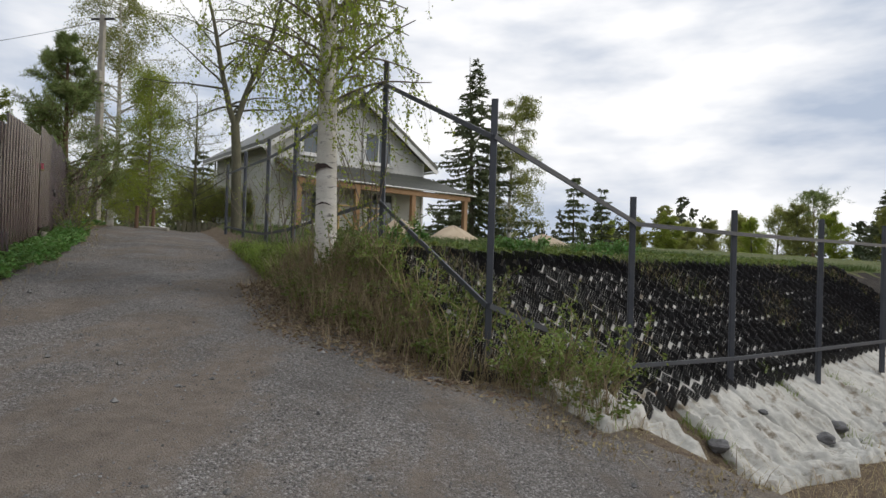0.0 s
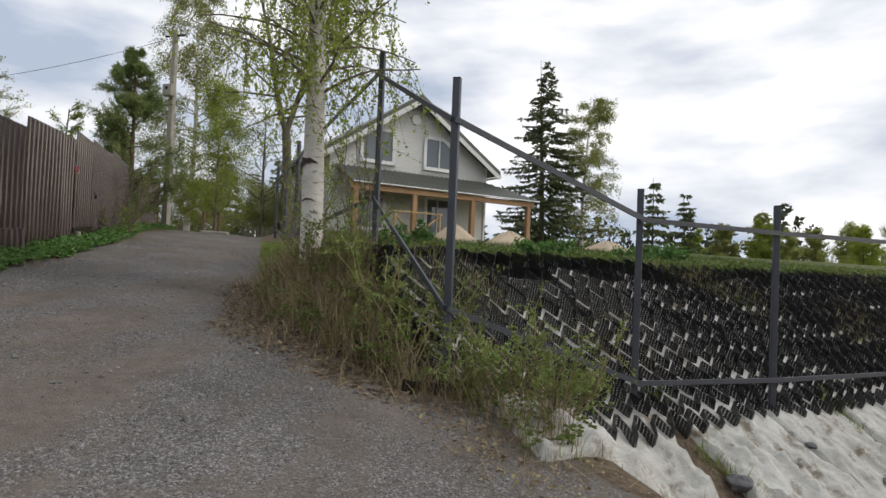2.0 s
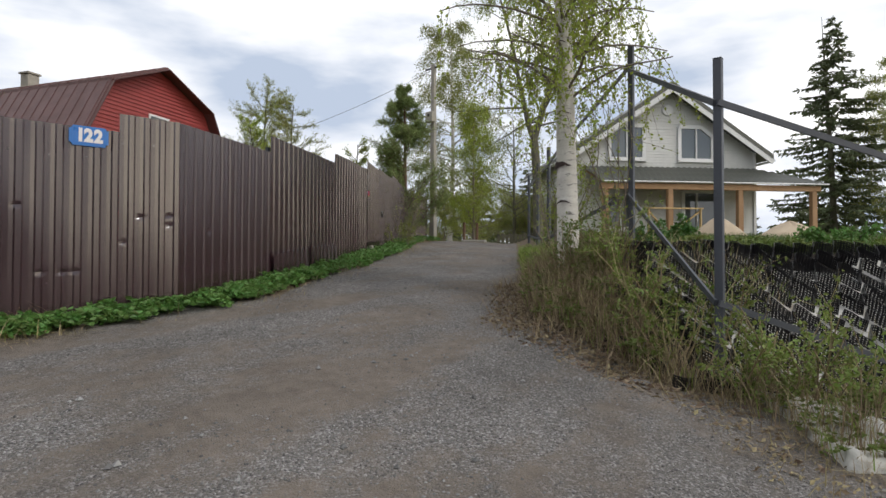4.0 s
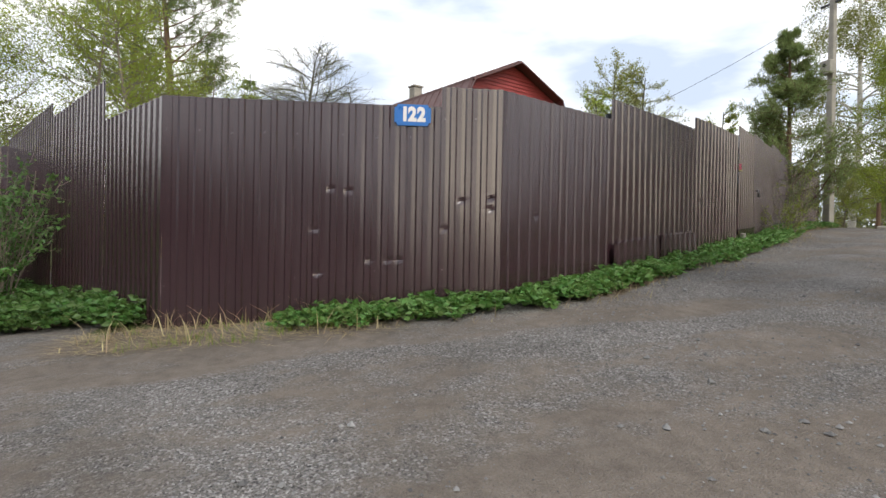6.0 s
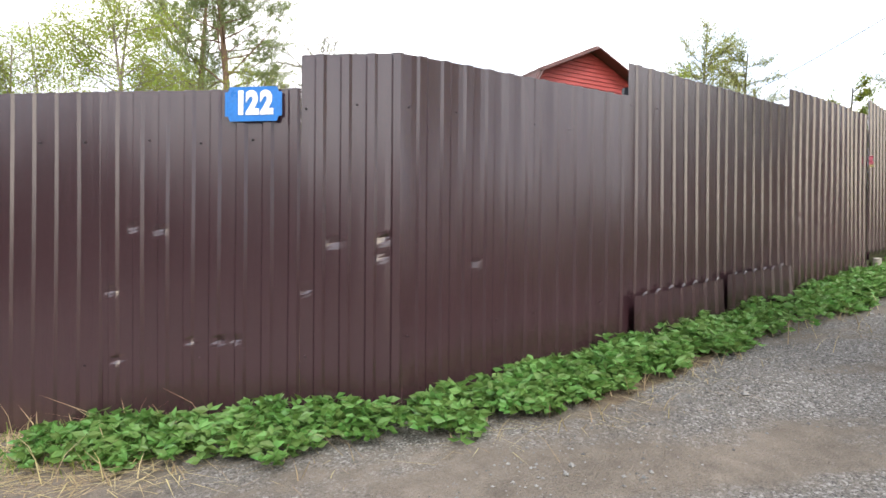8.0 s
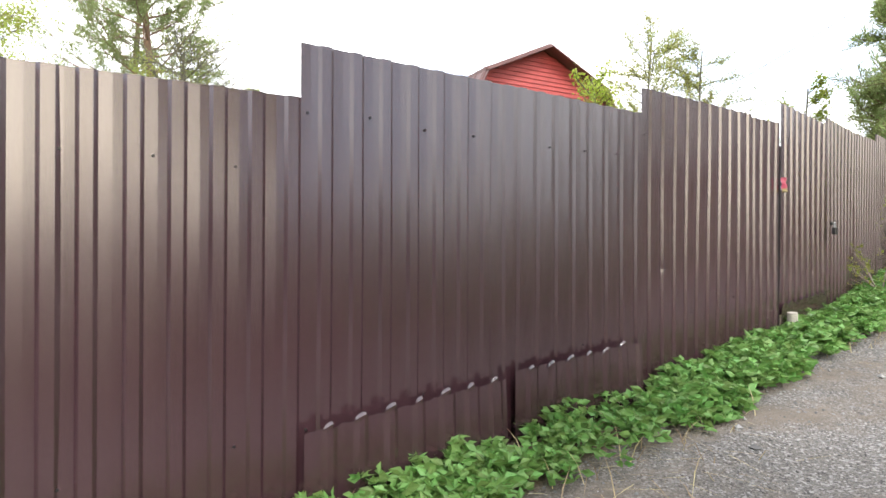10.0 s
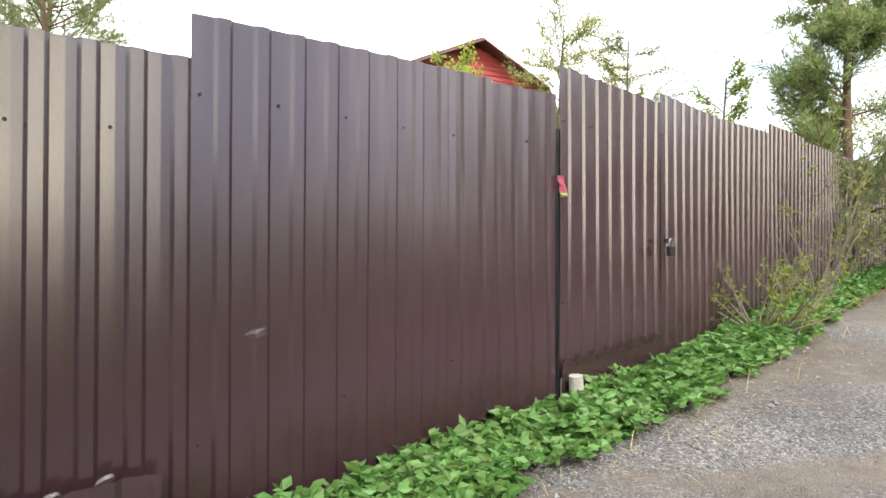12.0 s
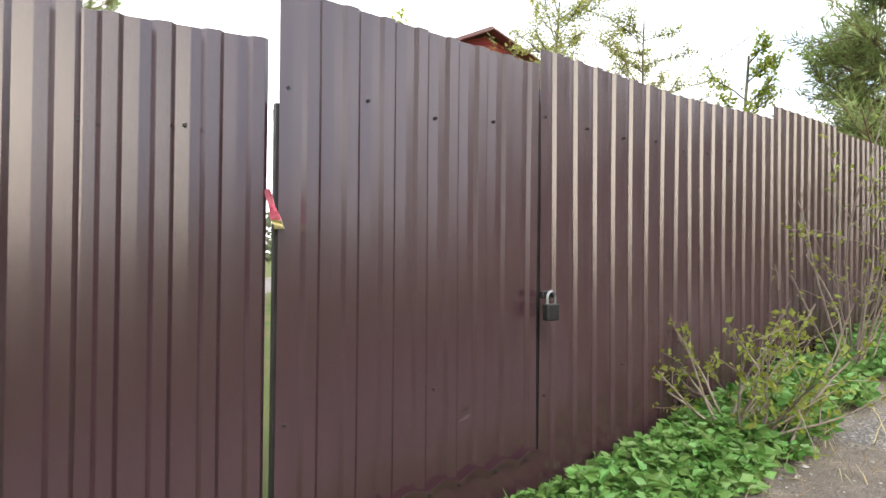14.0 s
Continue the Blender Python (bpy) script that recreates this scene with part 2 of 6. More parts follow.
    litter = mix(rng(noi(14.0), 0.35, 0.65), (0.10, 0.07, 0.05), (0.20, 0.155, 0.105))
    soil = mix(rng(noi(11.0), 0.35, 0.65), (0.018, 0.015, 0.013), (0.045, 0.036, 0.028))
    lawn = mix(rng(noi(1.1), 0.35, 0.65), (0.07, 0.11, 0.025), (0.13, 0.12, 0.05))
    za, zg, zs = (n.new("ShaderNodeAttribute") for k in range(3))
    za.attribute_name, zg.attribute_name, zs.attribute_name = "lane", "green", "soil"
    edge = op("MULTIPLY", op("SUBTRACT", noi(3.0), 0.5), 0.9)
    fl = rng(op("ADD", za.outputs["Fac"], edge), 0.42, 0.58)
    fg = rng(op("ADD", zg.outputs["Fac"], edge), 0.42, 0.58)
    fs = rng(op("ADD", zs.outputs["Fac"], edge), 0.42, 0.58)
    col = mix(fl, mix(fs, mix(fg, litter, lawn), soil), lane)
    l.new(col, b.inputs["Base Color"])
    b.inputs["Roughness"].default_value = 0.92
    b.inputs["Specular IOR Level"].default_value = 0.25
    hgt = op("ADD", op("MULTIPLY", vor.outputs["Distance"], -0.7), op("ADD", op("MULTIPLY", vor2.outputs["Distance"], -0.4), op("MULTIPLY", noi(16.0), 0.9)))
    bp = n.new("ShaderNodeBump")
    bp.inputs["Strength"].default_value = 0.9
    bp.inputs["Distance"].default_value = 0.02
    l.new(hgt, bp.inputs["Height"])
    l.new(bp.outputs["Normal"], b.inputs["Normal"])
    return m


M_GROUND = ground_mat()


def geocell_mat():
    """Black plastic strip punched with rows of small round holes."""
    m = bpy.data.materials.new("perforated_black_plastic")
    m.use_nodes = True
    n, l = m.node_tree.nodes, m.node_tree.links
    b = n["Principled BSDF"]
    b.inputs["Base Color"].default_value = (0.016, 0.015, 0.017, 1)
    b.inputs["Roughness"].default_value = 0.28
    uv = n.new("ShaderNodeTexCoord")
    vo = n.new("ShaderNodeTexVoronoi")
    vo.voronoi_dimensions = "2D"
    vo.inputs["Randomness"].default_value = 0.0
    vo.inputs["Scale"].default_value = 46.0
    l.new(uv.outputs["UV"], vo.inputs["Vector"])
    lt = n.new("ShaderNodeMath")
    lt.operation = "LESS_THAN"
    lt.inputs[1].default_value = 0.22
    l.new(vo.outputs["Distance"], lt.inputs[0])
    tr = n.new("ShaderNodeBsdfTransparent")
    ms = n.new("ShaderNodeMixShader")
    l.new(lt.outputs[0], ms.inputs["Fac"])
    l.new(b.outputs["BSDF"], ms.inputs[1])
    l.new(tr.outputs["BSDF"], ms.inputs[2])
    l.new(ms.outputs["Shader"], n["Material Output"].inputs["Surface"])
    no = n.new("ShaderNodeTexNoise")
    no.inputs["Scale"].default_value = 7.0
    ra = n.new("ShaderNodeMixRGB")
    ra.inputs["Color1"].default_value = (0.010, 0.010, 0.012, 1)
    ra.inputs["Color2"].default_value = (0.020, 0.018, 0.019, 1)
    l.new(no.outputs["Fac"], ra.inputs["Fac"])
    l.new(ra.outputs["Color"], b.inputs["Base Color"])
    return m


M_CELL = geocell_mat()


# ---- building blocks ----
def mesh_from(name, bm, material, smooth=False):
    me = bpy.data.meshes.new(name)
    bm.to_mesh(me)
    bm.free()
    for mm in material if isinstance(material, (list, tuple)) else [material]:
        me.materials.append(mm)
    if smooth:
        for p in me.polygons:
            p.use_smooth = True
    return me


def part(name, bm, material, parent=None, label="", smooth=False):
    ob = new(name, mesh_from(name, bm, material, smooth))
    if parent is not None:
        ob.parent = parent
    if label:
        tagged(ob, label)
    return ob


def pyd(name, verts, faces, material, parent=None, label="", smooth=False):
    me = bpy.data.meshes.new(name)
    me.from_pydata(verts, [], faces)
    for mm in material if isinstance(material, (list, tuple)) else [material]:
        me.materials.append(mm)
    if smooth:
        for p in me.polygons:
            p.use_smooth = True
    ob = new(name, me)
    if parent is not None:
        ob.parent = parent
    if label:
        tagged(ob, label)
    return ob


def thing(name, loc, label, category, group="", rz=0.0, kind=""):
    ob = new(name)
    ob.matrix_basis = pose(*loc, 0, 0, rz)
    ob.empty_display_size = 0.1
    return tagged(ob, label, category, group, kind)


def box(bm, x0, y0, z0, x1, y1, z1, bev=0.0):
    g = bmesh.ops.create_cube(bm, size=1.0, matrix=Matrix.Translation(((x0 + x1) / 2, (y0 + y1) / 2, (z0 + z1) / 2)) @ Matrix.Diagonal((x1 - x0, y1 - y0, z1 - z0, 1)))
    if bev:
        es = list({e for v in g["verts"] for e in v.link_edges})
        bmesh.ops.bevel(bm, geom=es, offset=bev, segments=1, affect="EDGES")
    return g["verts"]


def beam(bm, a, b, w, h, up=(0, 0, 1)):
    """A bar of section w x h from a to b."""
    a, b = Vector(a), Vector(b)
    d = (b - a).normalized()
    s = d.cross(Vector(up))
    s = s.normalized() if s.length > 1e-4 else Vector((1, 0, 0))
    u = s.cross(d)
    vs = []
    for p in (a, b):
        for i, j in ((-1, -1), (1, -1), (1, 1), (-1, 1)):
            vs.append(bm.verts.new(p + s * (w / 2 * i) + u * (h / 2 * j)))
    for f in ((0, 1, 2, 3), (7, 6, 5, 4), (0, 4, 5, 1), (1, 5, 6, 2), (2, 6, 7, 3), (3, 7, 4, 0)):
        bm.faces.new([vs[i] for i in f])
    bmesh.ops.recalc_face_normals(bm, faces=bm.faces[:])


def smooth01(v, a, b):
    t = np.clip((v - a) / (b - a), 0, 1)
    return t * t * (3 - 2 * t)


# ---- ground ----
FU, FV = (-0.545, 0.839), (0.839, 0.545)        # along the lane, and across it to its far side
LU, LV = (0.755, 0.656), (-0.656, 0.755)        # along the lot's fence, and into the lot


def lane_xy(x, y):
    return (x + 6.97) * FU[0] + (y - 7.78) * FU[1], (x + 6.97) * FV[0] + (y - 7.78) * FV[1]


def lot_xy(x, y):
    return (x - 1.66) * LU[0] + (y - 8.0) * LU[1], (x - 1.66) * LV[0] + (y - 8.0) * LV[1]


def natural(x, y):
    xc = -15 + 17 * np.clip((x + 15) / 17, 0, 1)
    yc = np.clip(y, -1.0, 20.5)
    return -0.134 - 0.138 * xc + 0.0907 * yc - 0.00757 * xc * xc - 0.0058 * xc * yc - 0.004 * yc * yc


def ripple(x, y):
    return 0.5 * np.sin(1.9 * x + 0.7 * y + 0.6 * np.sin(1.3 * y)) + 0.3 * np.sin(-1.1 * x + 2.7 * y + 1.0) + 0.2 * np.sin(4.7 * x + 3.1 * y)


def height(x, y):
    x, y = np.asarray(x, float), np.asarray(y, float)
    al, lat = lane_xy(x, y)
    a, d = lot_xy(x, y)
    base = natural(x, y) + 0.015 * ripple(x, y)
    # two shallow wheel ruts along the lane
    rut = np.exp(-((lat - 1.15) / 0.28) ** 2) + np.exp(-((lat - 2.75) / 0.28) ** 2)
    base = base - 0.03 * rut * smooth01(al, -7, -4)
    toe = 0.32 - 0.45 * smooth01(a, -2.6, -0.2) - 0.12 * smooth01(a, 1.0, 4.0)
    plateau = np.maximum(1.42 - 0.05 * smooth01(a, 0, 6), toe + 0.1) + 0.062 * np.clip(d - 2.3, 0, 20)
    lot = np.where(d < 0, np.maximum(toe + 0.80 * d, -1.15 + 0.04 * ripple(x, y)), toe + (plateau - toe) * smooth01(d, -0.5, 2.8) * 1.0)
    lot = np.where((d >= 0), np.minimum(toe + 0.66 * d, plateau), lot) + 0.02 * ripple(1.7 * x, 1.7 * y)
    w_low = smooth01(a, -1.9, -0.2)
    w_high = smooth01(lat, 3.1, 4.6) * smooth01(al, -6.0, -4.0)
    w = np.where(d < 0, w_low + (w_high - w_low) * smooth01(d, -0.5, 0.0), w_high)
    far = smooth01(np.hypot(x, y - 10), 45, 160)
    return (base + (lot - base) * w) * (1 - far) + 0.8 * far


def gz(x, y):
    return float(height(x, y))


def grid_line(lo, hi, step, reach):
    mid = list(np.arange(lo, hi + 1e-6, step))
    out, s, v = [], step, hi
    while v < reach:
        s *= 1.35
        v += s
        out.append(v)
    low, s, v = [], step, lo
    while v > -reach:
        s *= 1.35
        v -= s
        low.append(v)
    return np.array(low[::-1] + mid + out)


def build_ground():
    gx, gy = grid_line(-17, 8, 0.11, 900), grid_line(-4, 22, 0.11, 900)
    X, Y = np.meshgrid(gx, gy)
    Z = height(X, Y)
    nx, ny = len(gx), len(gy)
    me = bpy.data.meshes.new("ground")
    co = np.stack([X, Y, Z], -1).reshape(-1, 3)
    i, j = np.meshgrid(np.arange(nx - 1), np.arange(ny - 1))
    k = (j * nx + i).ravel()
    quads = np.stack([k, k + 1, k + 1 + nx, k + nx], -1)
    me.from_pydata(co.tolist(), [], quads.tolist())
    for p in me.polygons:
        p.use_smooth = True
    me.materials.append(M_GROUND)
    al, lat = lane_xy(X, Y)
    a, d = lot_xy(X, Y)
    side = 3.35 + 2.2 * (1 - smooth01(al, -6.3, -3.6)) + 5 * (1 - smooth01(al, -9.0, -6.6))
    lane = smooth01(lat, 0.15, 0.55) * (1 - smooth01(lat, side - 0.25, side + 0.25))
    opening = 1 - smooth01(al, -6.6, -6.0)
    lane = np.maximum(lane, opening * smooth01(X, -6.3, -5.3) * (1 - smooth01(lat, side - 0.25, side + 0.25)))
    lane = np.maximum(lane, (1 - smooth01(Y, 0.1, 0.5)) * (1 - smooth01(X, 1.5, 2.5)) * smooth01(Y, -7, -6))
    lane = np.maximum(lane, smooth01(X, -5.75, -5.2) * (1 - smooth01(Y, 4.5, 5.5)) * (1 - smooth01(lat, side - 0.25, side + 0.25)))
    green = np.maximum(smooth01(d, 2.0, 2.5) * smooth01(lat, 3.6, 4.4), (1 - smooth01(lat, -0.4, -0.1)) * (1 - smooth01(X, -5.8, -5.4)))
    soil = smooth01(d, -0.2, 0.2) * (1 - smooth01(d, 2.25, 2.5)) * smooth01(a, -4.2, -3.4)
    for nm, val in (("lane", lane), ("green", green), ("soil", soil)):
        me.attributes.new(nm, "FLOAT", "POINT").data.foreach_set("value", val.ravel().astype(np.float32))
    return tagged(new("ground", me), "grey gravel lane with brown earth, grass verges and a lawn", "ground", kind="structure")


build_ground()

# ---- corrugated fence ----
RIB = 0.155
PROFILE = ((0.0, 0.0), (0.30, 0.0015), (0.52, 0.0), (0.615, 0.014), (0.90, 0.014))   # a rib's shape over one pitch: (share of the pitch, depth)


def sheet(name, p0, p1, z0a, z0b, z1a, z1b, parent=None, label="", dents=()):
    """One upright profiled sheet from p0 to p1 in plan, between bottom and top heights given at both ends."""
    p0, p1 = Vector((*p0, 0)), Vector((*p1, 0))
    run = p1 - p0
    length = run.length
    dirn = run / length
    out = Vector((dirn.y, -dirn.x, 0))      # towards the lane
    count = max(2, round(length / RIB))
    us, ds = [], []
    for i in range(count):
        for s, d in PROFILE:
            us.append((i + s) / count * length)
            ds.append(d)
    us.append(length)
    ds.append(0.0)
    rows = 110 if dents else 30
    vs, fs = [], []
    for u, d in zip(us, ds):
        f = u / length
        for r in range(rows):
            zt = r / (rows - 1)
            z = (z0a + (z0b - z0a) * f) * (1 - zt) + (z1a + (z1b - z1a) * f) * zt
            push = d + 0.004 * math.sin(3.1 * u + 2.2 * z + 7 * length) + 0.0022 * noise.noise(Vector((u * 6.5, z * 1.3, length * 9)))
            for du, dz, amp, rad in dents:
                q = ((u - du) / rad) ** 2 + ((z - dz) / (rad * 0.8)) ** 2
                if q < 4:
                    push -= amp * math.exp(-q)
            q = p0 + dirn * u + out * push
            vs.append((q.x, q.y, z))
    n = len(us)
    for i in range(n - 1):
        for r in range(rows - 1):
            k = i * rows + r
            fs.append((k, k + rows, k + rows + 1, k + 1))
    ob = pyd(name, vs, fs, M_FENCE, parent, label)
    mo = ob.modifiers.new("thickness", "SOLIDIFY")
    mo.thickness = 0.003
    return ob


def rod(bm, a, b, r, sides=8):
    a, b = Vector(a), Vector(b)
    m = Matrix.Translation((a + b) / 2) @ (b - a).to_track_quat("Z", "Y").to_matrix().to_4x4()
    bmesh.ops.create_cone(bm, cap_ends=True, segments=sides, radius1=r, radius2=r, depth=(b - a).length, matrix=m)


# sections of the brown fence: start, end, bottom heights, top heights, number of sheets
SECTIONS = (
    ((-13.4, -6.0), (-12.4, -3.02), 0.1, 0.15, 3.0, 3.05, 3),
    ((-12.4, -3.02), (-9.32, -1.22), 0.15, 0.25, 3.15, 3.28, 3),
    ((-9.32, -1.22), (-7.25, 0.03), 0.25, 0.35, 3.08, 3.16, 2),
    ((-7.25, 0.03), (-5.709, 0.94), 0.35, 0.45, 2.70, 2.685, 1),
    ((-5.709, 0.94), (-5.197, 3.468), 0.46, 0.70, 2.685, 2.665, 2),
    ((-5.197, 3.468), (-5.085, 4.06), 0.66, 0.80, 2.86, 2.855, 1),
    ((-5.085, 4.06), (-5.859, 5.71), 0.78, 0.95, 2.85, 2.86, 2),
    ((-5.859, 5.71), (-6.97, 7.78), 0.93, 1.24, 3.105, 3.11, 2),
    ((-6.97, 7.78), (-7.785, 9.10), 1.20, 1.42, 3.285, 3.33, 1),
    ((-7.765, 9.07), (-8.048, 9.535), 1.40, 1.48, 3.31, 3.33, 1),
    ((-8.735, 10.55), (-9.49, 11.52), 1.56, 1.70, 3.57, 3.575, 1),
    ((-9.49, 11.52), (-10.32, 12.57), 1.68, 1.78, 3.58, 3.66, 1),
    ((-10.32, 12.57), (-11.15, 13.63), 1.76, 1.86, 3.76, 3.80, 1),
    ((-11.15, 13.63), (-13.0, 16.03), 1.84, 2.02, 3.76, 3.86, 2),
    ((-13.0, 16.03), (-15.0, 19.3), 2.0, 2.15, 3.84, 4.05, 2),
)
DENTS = ((-5.392, 2.307, 1.474, 0.016), (-5.338, 2.62, 1.843, 0.013), (-5.36, 2.45, 1.86, 0.012), (-5.285, 2.996, 1.195, 0.014), (-5.39, 2.33, 1.06, 0.014),
         (-5.143, 3.961, 1.80, 0.018), (-5.14, 3.95, 1.70, 0.014), (-5.147, 3.67, 1.775, 0.013), (-5.33, 4.50, 1.657, 0.012), (-5.30, 2.80, 1.19, 0.012), (-5.16, 3.50, 1.50, 0.01),
         (-7.45, 8.55, 2.09, 0.002), (-7.1, 8.0, 2.07, 0.005), (-7.78, 9.08, 2.10, 0.002), (-5.28, 3.1, 1.2, 0.012), (-8.5, 10.22, 2.0, 0.005), (-7.6, 8.82, 1.87, 0.002), (-7.94, 9.35, 1.72, 0.002))

screw_bm = bmesh.new()
bmesh.ops.create_cone(screw_bm, cap_ends=True, segments=6, radius1=0.0075, radius2=0.0055, depth=0.007)
SCREW = mesh_from("screw", screw_bm, M_BLACK)


def add_sheet(name, p0, p1, z0a, z0b, z1a, z1b, parent, screws=True, proud=0.0):
    v0, v1 = Vector((*p0, 0)), Vector((*p1, 0))
    d = (v1 - v0).normalized()
    out = Vector((d.y, -d.x, 0))
    v0, v1 = v0 + out * proud, v1 + out * proud
    near = []
    for x, y, z, amp in DENTS:
        u = (Vector((x, y, 0)) - v0).dot(d)
        off = abs((Vector((x, y, 0)) - v0).dot(out))
        if -0.05 < u < (v1 - v0).length + 0.05 and off < 0.2:
            near.append((u, z, amp * 1.2, 0.027))
    ob = sheet(name, v0[:2], v1[:2], z0a, z0b, z1a, z1b, parent, dents=near)
    if screws:
        length = (v1 - v0).length
        count = max(2, round(length / RIB))
        for i in range(0, count, 2):
            f = (i + 0.2) / count
            top = z1a + (z1b - z1a) * f
            for z in ((min(z1a, z1b) - 0.30,) if i % 4 else (min(z1a, z1b) - 0.31, z0a + (z0b - z0a) * f + 0.45)):
                q = v0 + d * (f * length) + out * 0.004
                s = new("screw", SCREW)
                s.parent = ob
                s.matrix_basis = Matrix.Translation((q.x, q.y, z + random.uniform(-0.012, 0.012))) @ out.to_track_quat("Z", "Y").to_matrix().to_4x4()
    return ob


def build_brown_fence():
    fence = thing("metal_fence", (-5.7, 0.94, 0.45), "dark brown dented profiled metal fence beside the gravel lane", "fence")
    fence.matrix_basis = Matrix()
    for k, (a, b, z0a, z0b, z1a, z1b, n) in enumerate(SECTIONS):
        for i in range(n):
            f0, f1 = i / n, (i + 1) / n
            pa = (a[0] + (b[0] - a[0]) * f0, a[1] + (b[1] - a[1]) * f0)
            pb = (a[0] + (b[0] - a[0]) * (f1 + 0.02 * (i < n - 1)), a[1] + (b[1] - a[1]) * (f1 + 0.02 * (i < n - 1)))
            add_sheet("sheet", pa, pb, z0a + (z0b - z0a) * f0, z0a + (z0b - z0a) * f1, z1a + (z1b - z1a) * f0, z1a + (z1b - z1a) * f1, fence, 4 <= k <= 12, 0.003 * (i % 2))
        # square steel posts and two rails behind the sheets
        va, vb = Vector((*a, 0)), Vector((*b, 0))
        d = (vb - va).normalized()
        inn = Vector((-d.y, d.x, 0)) * 0.05
        for zz in (0.35, 1.55):
            bm = bmesh.new()
            beam(bm, (va + inn) + Vector((0, 0, z0a + zz)), (vb + inn) + Vector((0, 0, z0b + zz)), 0.02, 0.04)
            part("rail", bm, M_STEEL, fence)
        bm = bmesh.new()
        pp = va + inn * 2 + d * 0.1
        beam(bm, (pp.x, pp.y, z0a - 0.3), (pp.x, pp.y, min(z1a, z1b) - 0.15), 0.05, 0.05, (0, 1, 0))
        part("post", bm, M_STEEL, fence)
    # lower patches with a ragged, curled upper edge
    for p0, p1, za, zb, ha, hb, seed in (((-5.80, 5.74), (-6.33, 6.73), 0.86, 1.0, 1.40, 1.50, 3), ((-6.36, 6.79), (-6.86, 7.72), 1.0, 1.15, 1.53, 1.60, 5)):
        rnd = random.Random(seed)
        v0, v1 = Vector((*p0, 0)), Vector((*p1, 0))
        d = (v1 - v0).normalized()
        out = Vector((d.y, -d.x, 0))
        L = (v1 - v0).length
        n = 44
        vs, fs = [], []
        for i in range(n + 1):
            f = i / n
            ph = (f * L / RIB) % 1
            rib = 0.014 if 0.55 < ph < 0.95 else 0.0
            top = ha + (hb - ha) * f + rnd.uniform(-0.006, 0.006)
            for r in range(6):
                t = r / 5
                z = (za + (zb - za) * f) * (1 - t) + top * t
                q = v0 + d * (f * L) + out * (0.004 + rib + 0.002 + 0.03 * (1 - t) * f)
                vs.append((q.x, q.y, z))
        for i in range(n):
            for r in range(5):
                k = i * 6 + r
                fs.append((k, k + 6, k + 7, k + 1))
        ob = pyd("patch", vs, fs, M_FENCE, fence, "bent lower patch with torn upper edge")
        ob.modifiers.new("thickness", "SOLIDIFY").thickness = 0.002
        # curled lips where the sheet is torn at each rib
        for i in range(int(L / RIB)):
            c = v0 + d * ((i + 0.7) * RIB)
            zc = ha + (hb - ha) * (i + 0.7) * RIB / L + rnd.uniform(-0.01, 0.012)
            wl2, lip = rnd.uniform(0.022, 0.036), rnd.uniform(0.007, 0.014)
            vs, fs = [], []
            for a in range(9):
                t = a / 8 * 2 - 1
                e = math.sqrt(max(0.0, 1 - t * t))
                for zz, oo in ((0.024 * e, 0.010), (0.012 * e, 0.012 + lip * e), (-0.006 * e, 0.012 + 0.8 * lip * e), (-0.004 * e, 0.010)):
                    q = c + d * (t * wl2) + out * oo
                    vs.append((q.x, q.y, zc + zz + 0.012 * t))
            for a in range(8):
                for r in range(3):
                    fs.append((a * 4 + r, a * 4 + 4 + r, a * 4 + 5 + r, a * 4 + 1 + r))
            pyd("torn_lip", vs, fs, M_FENCE, ob)


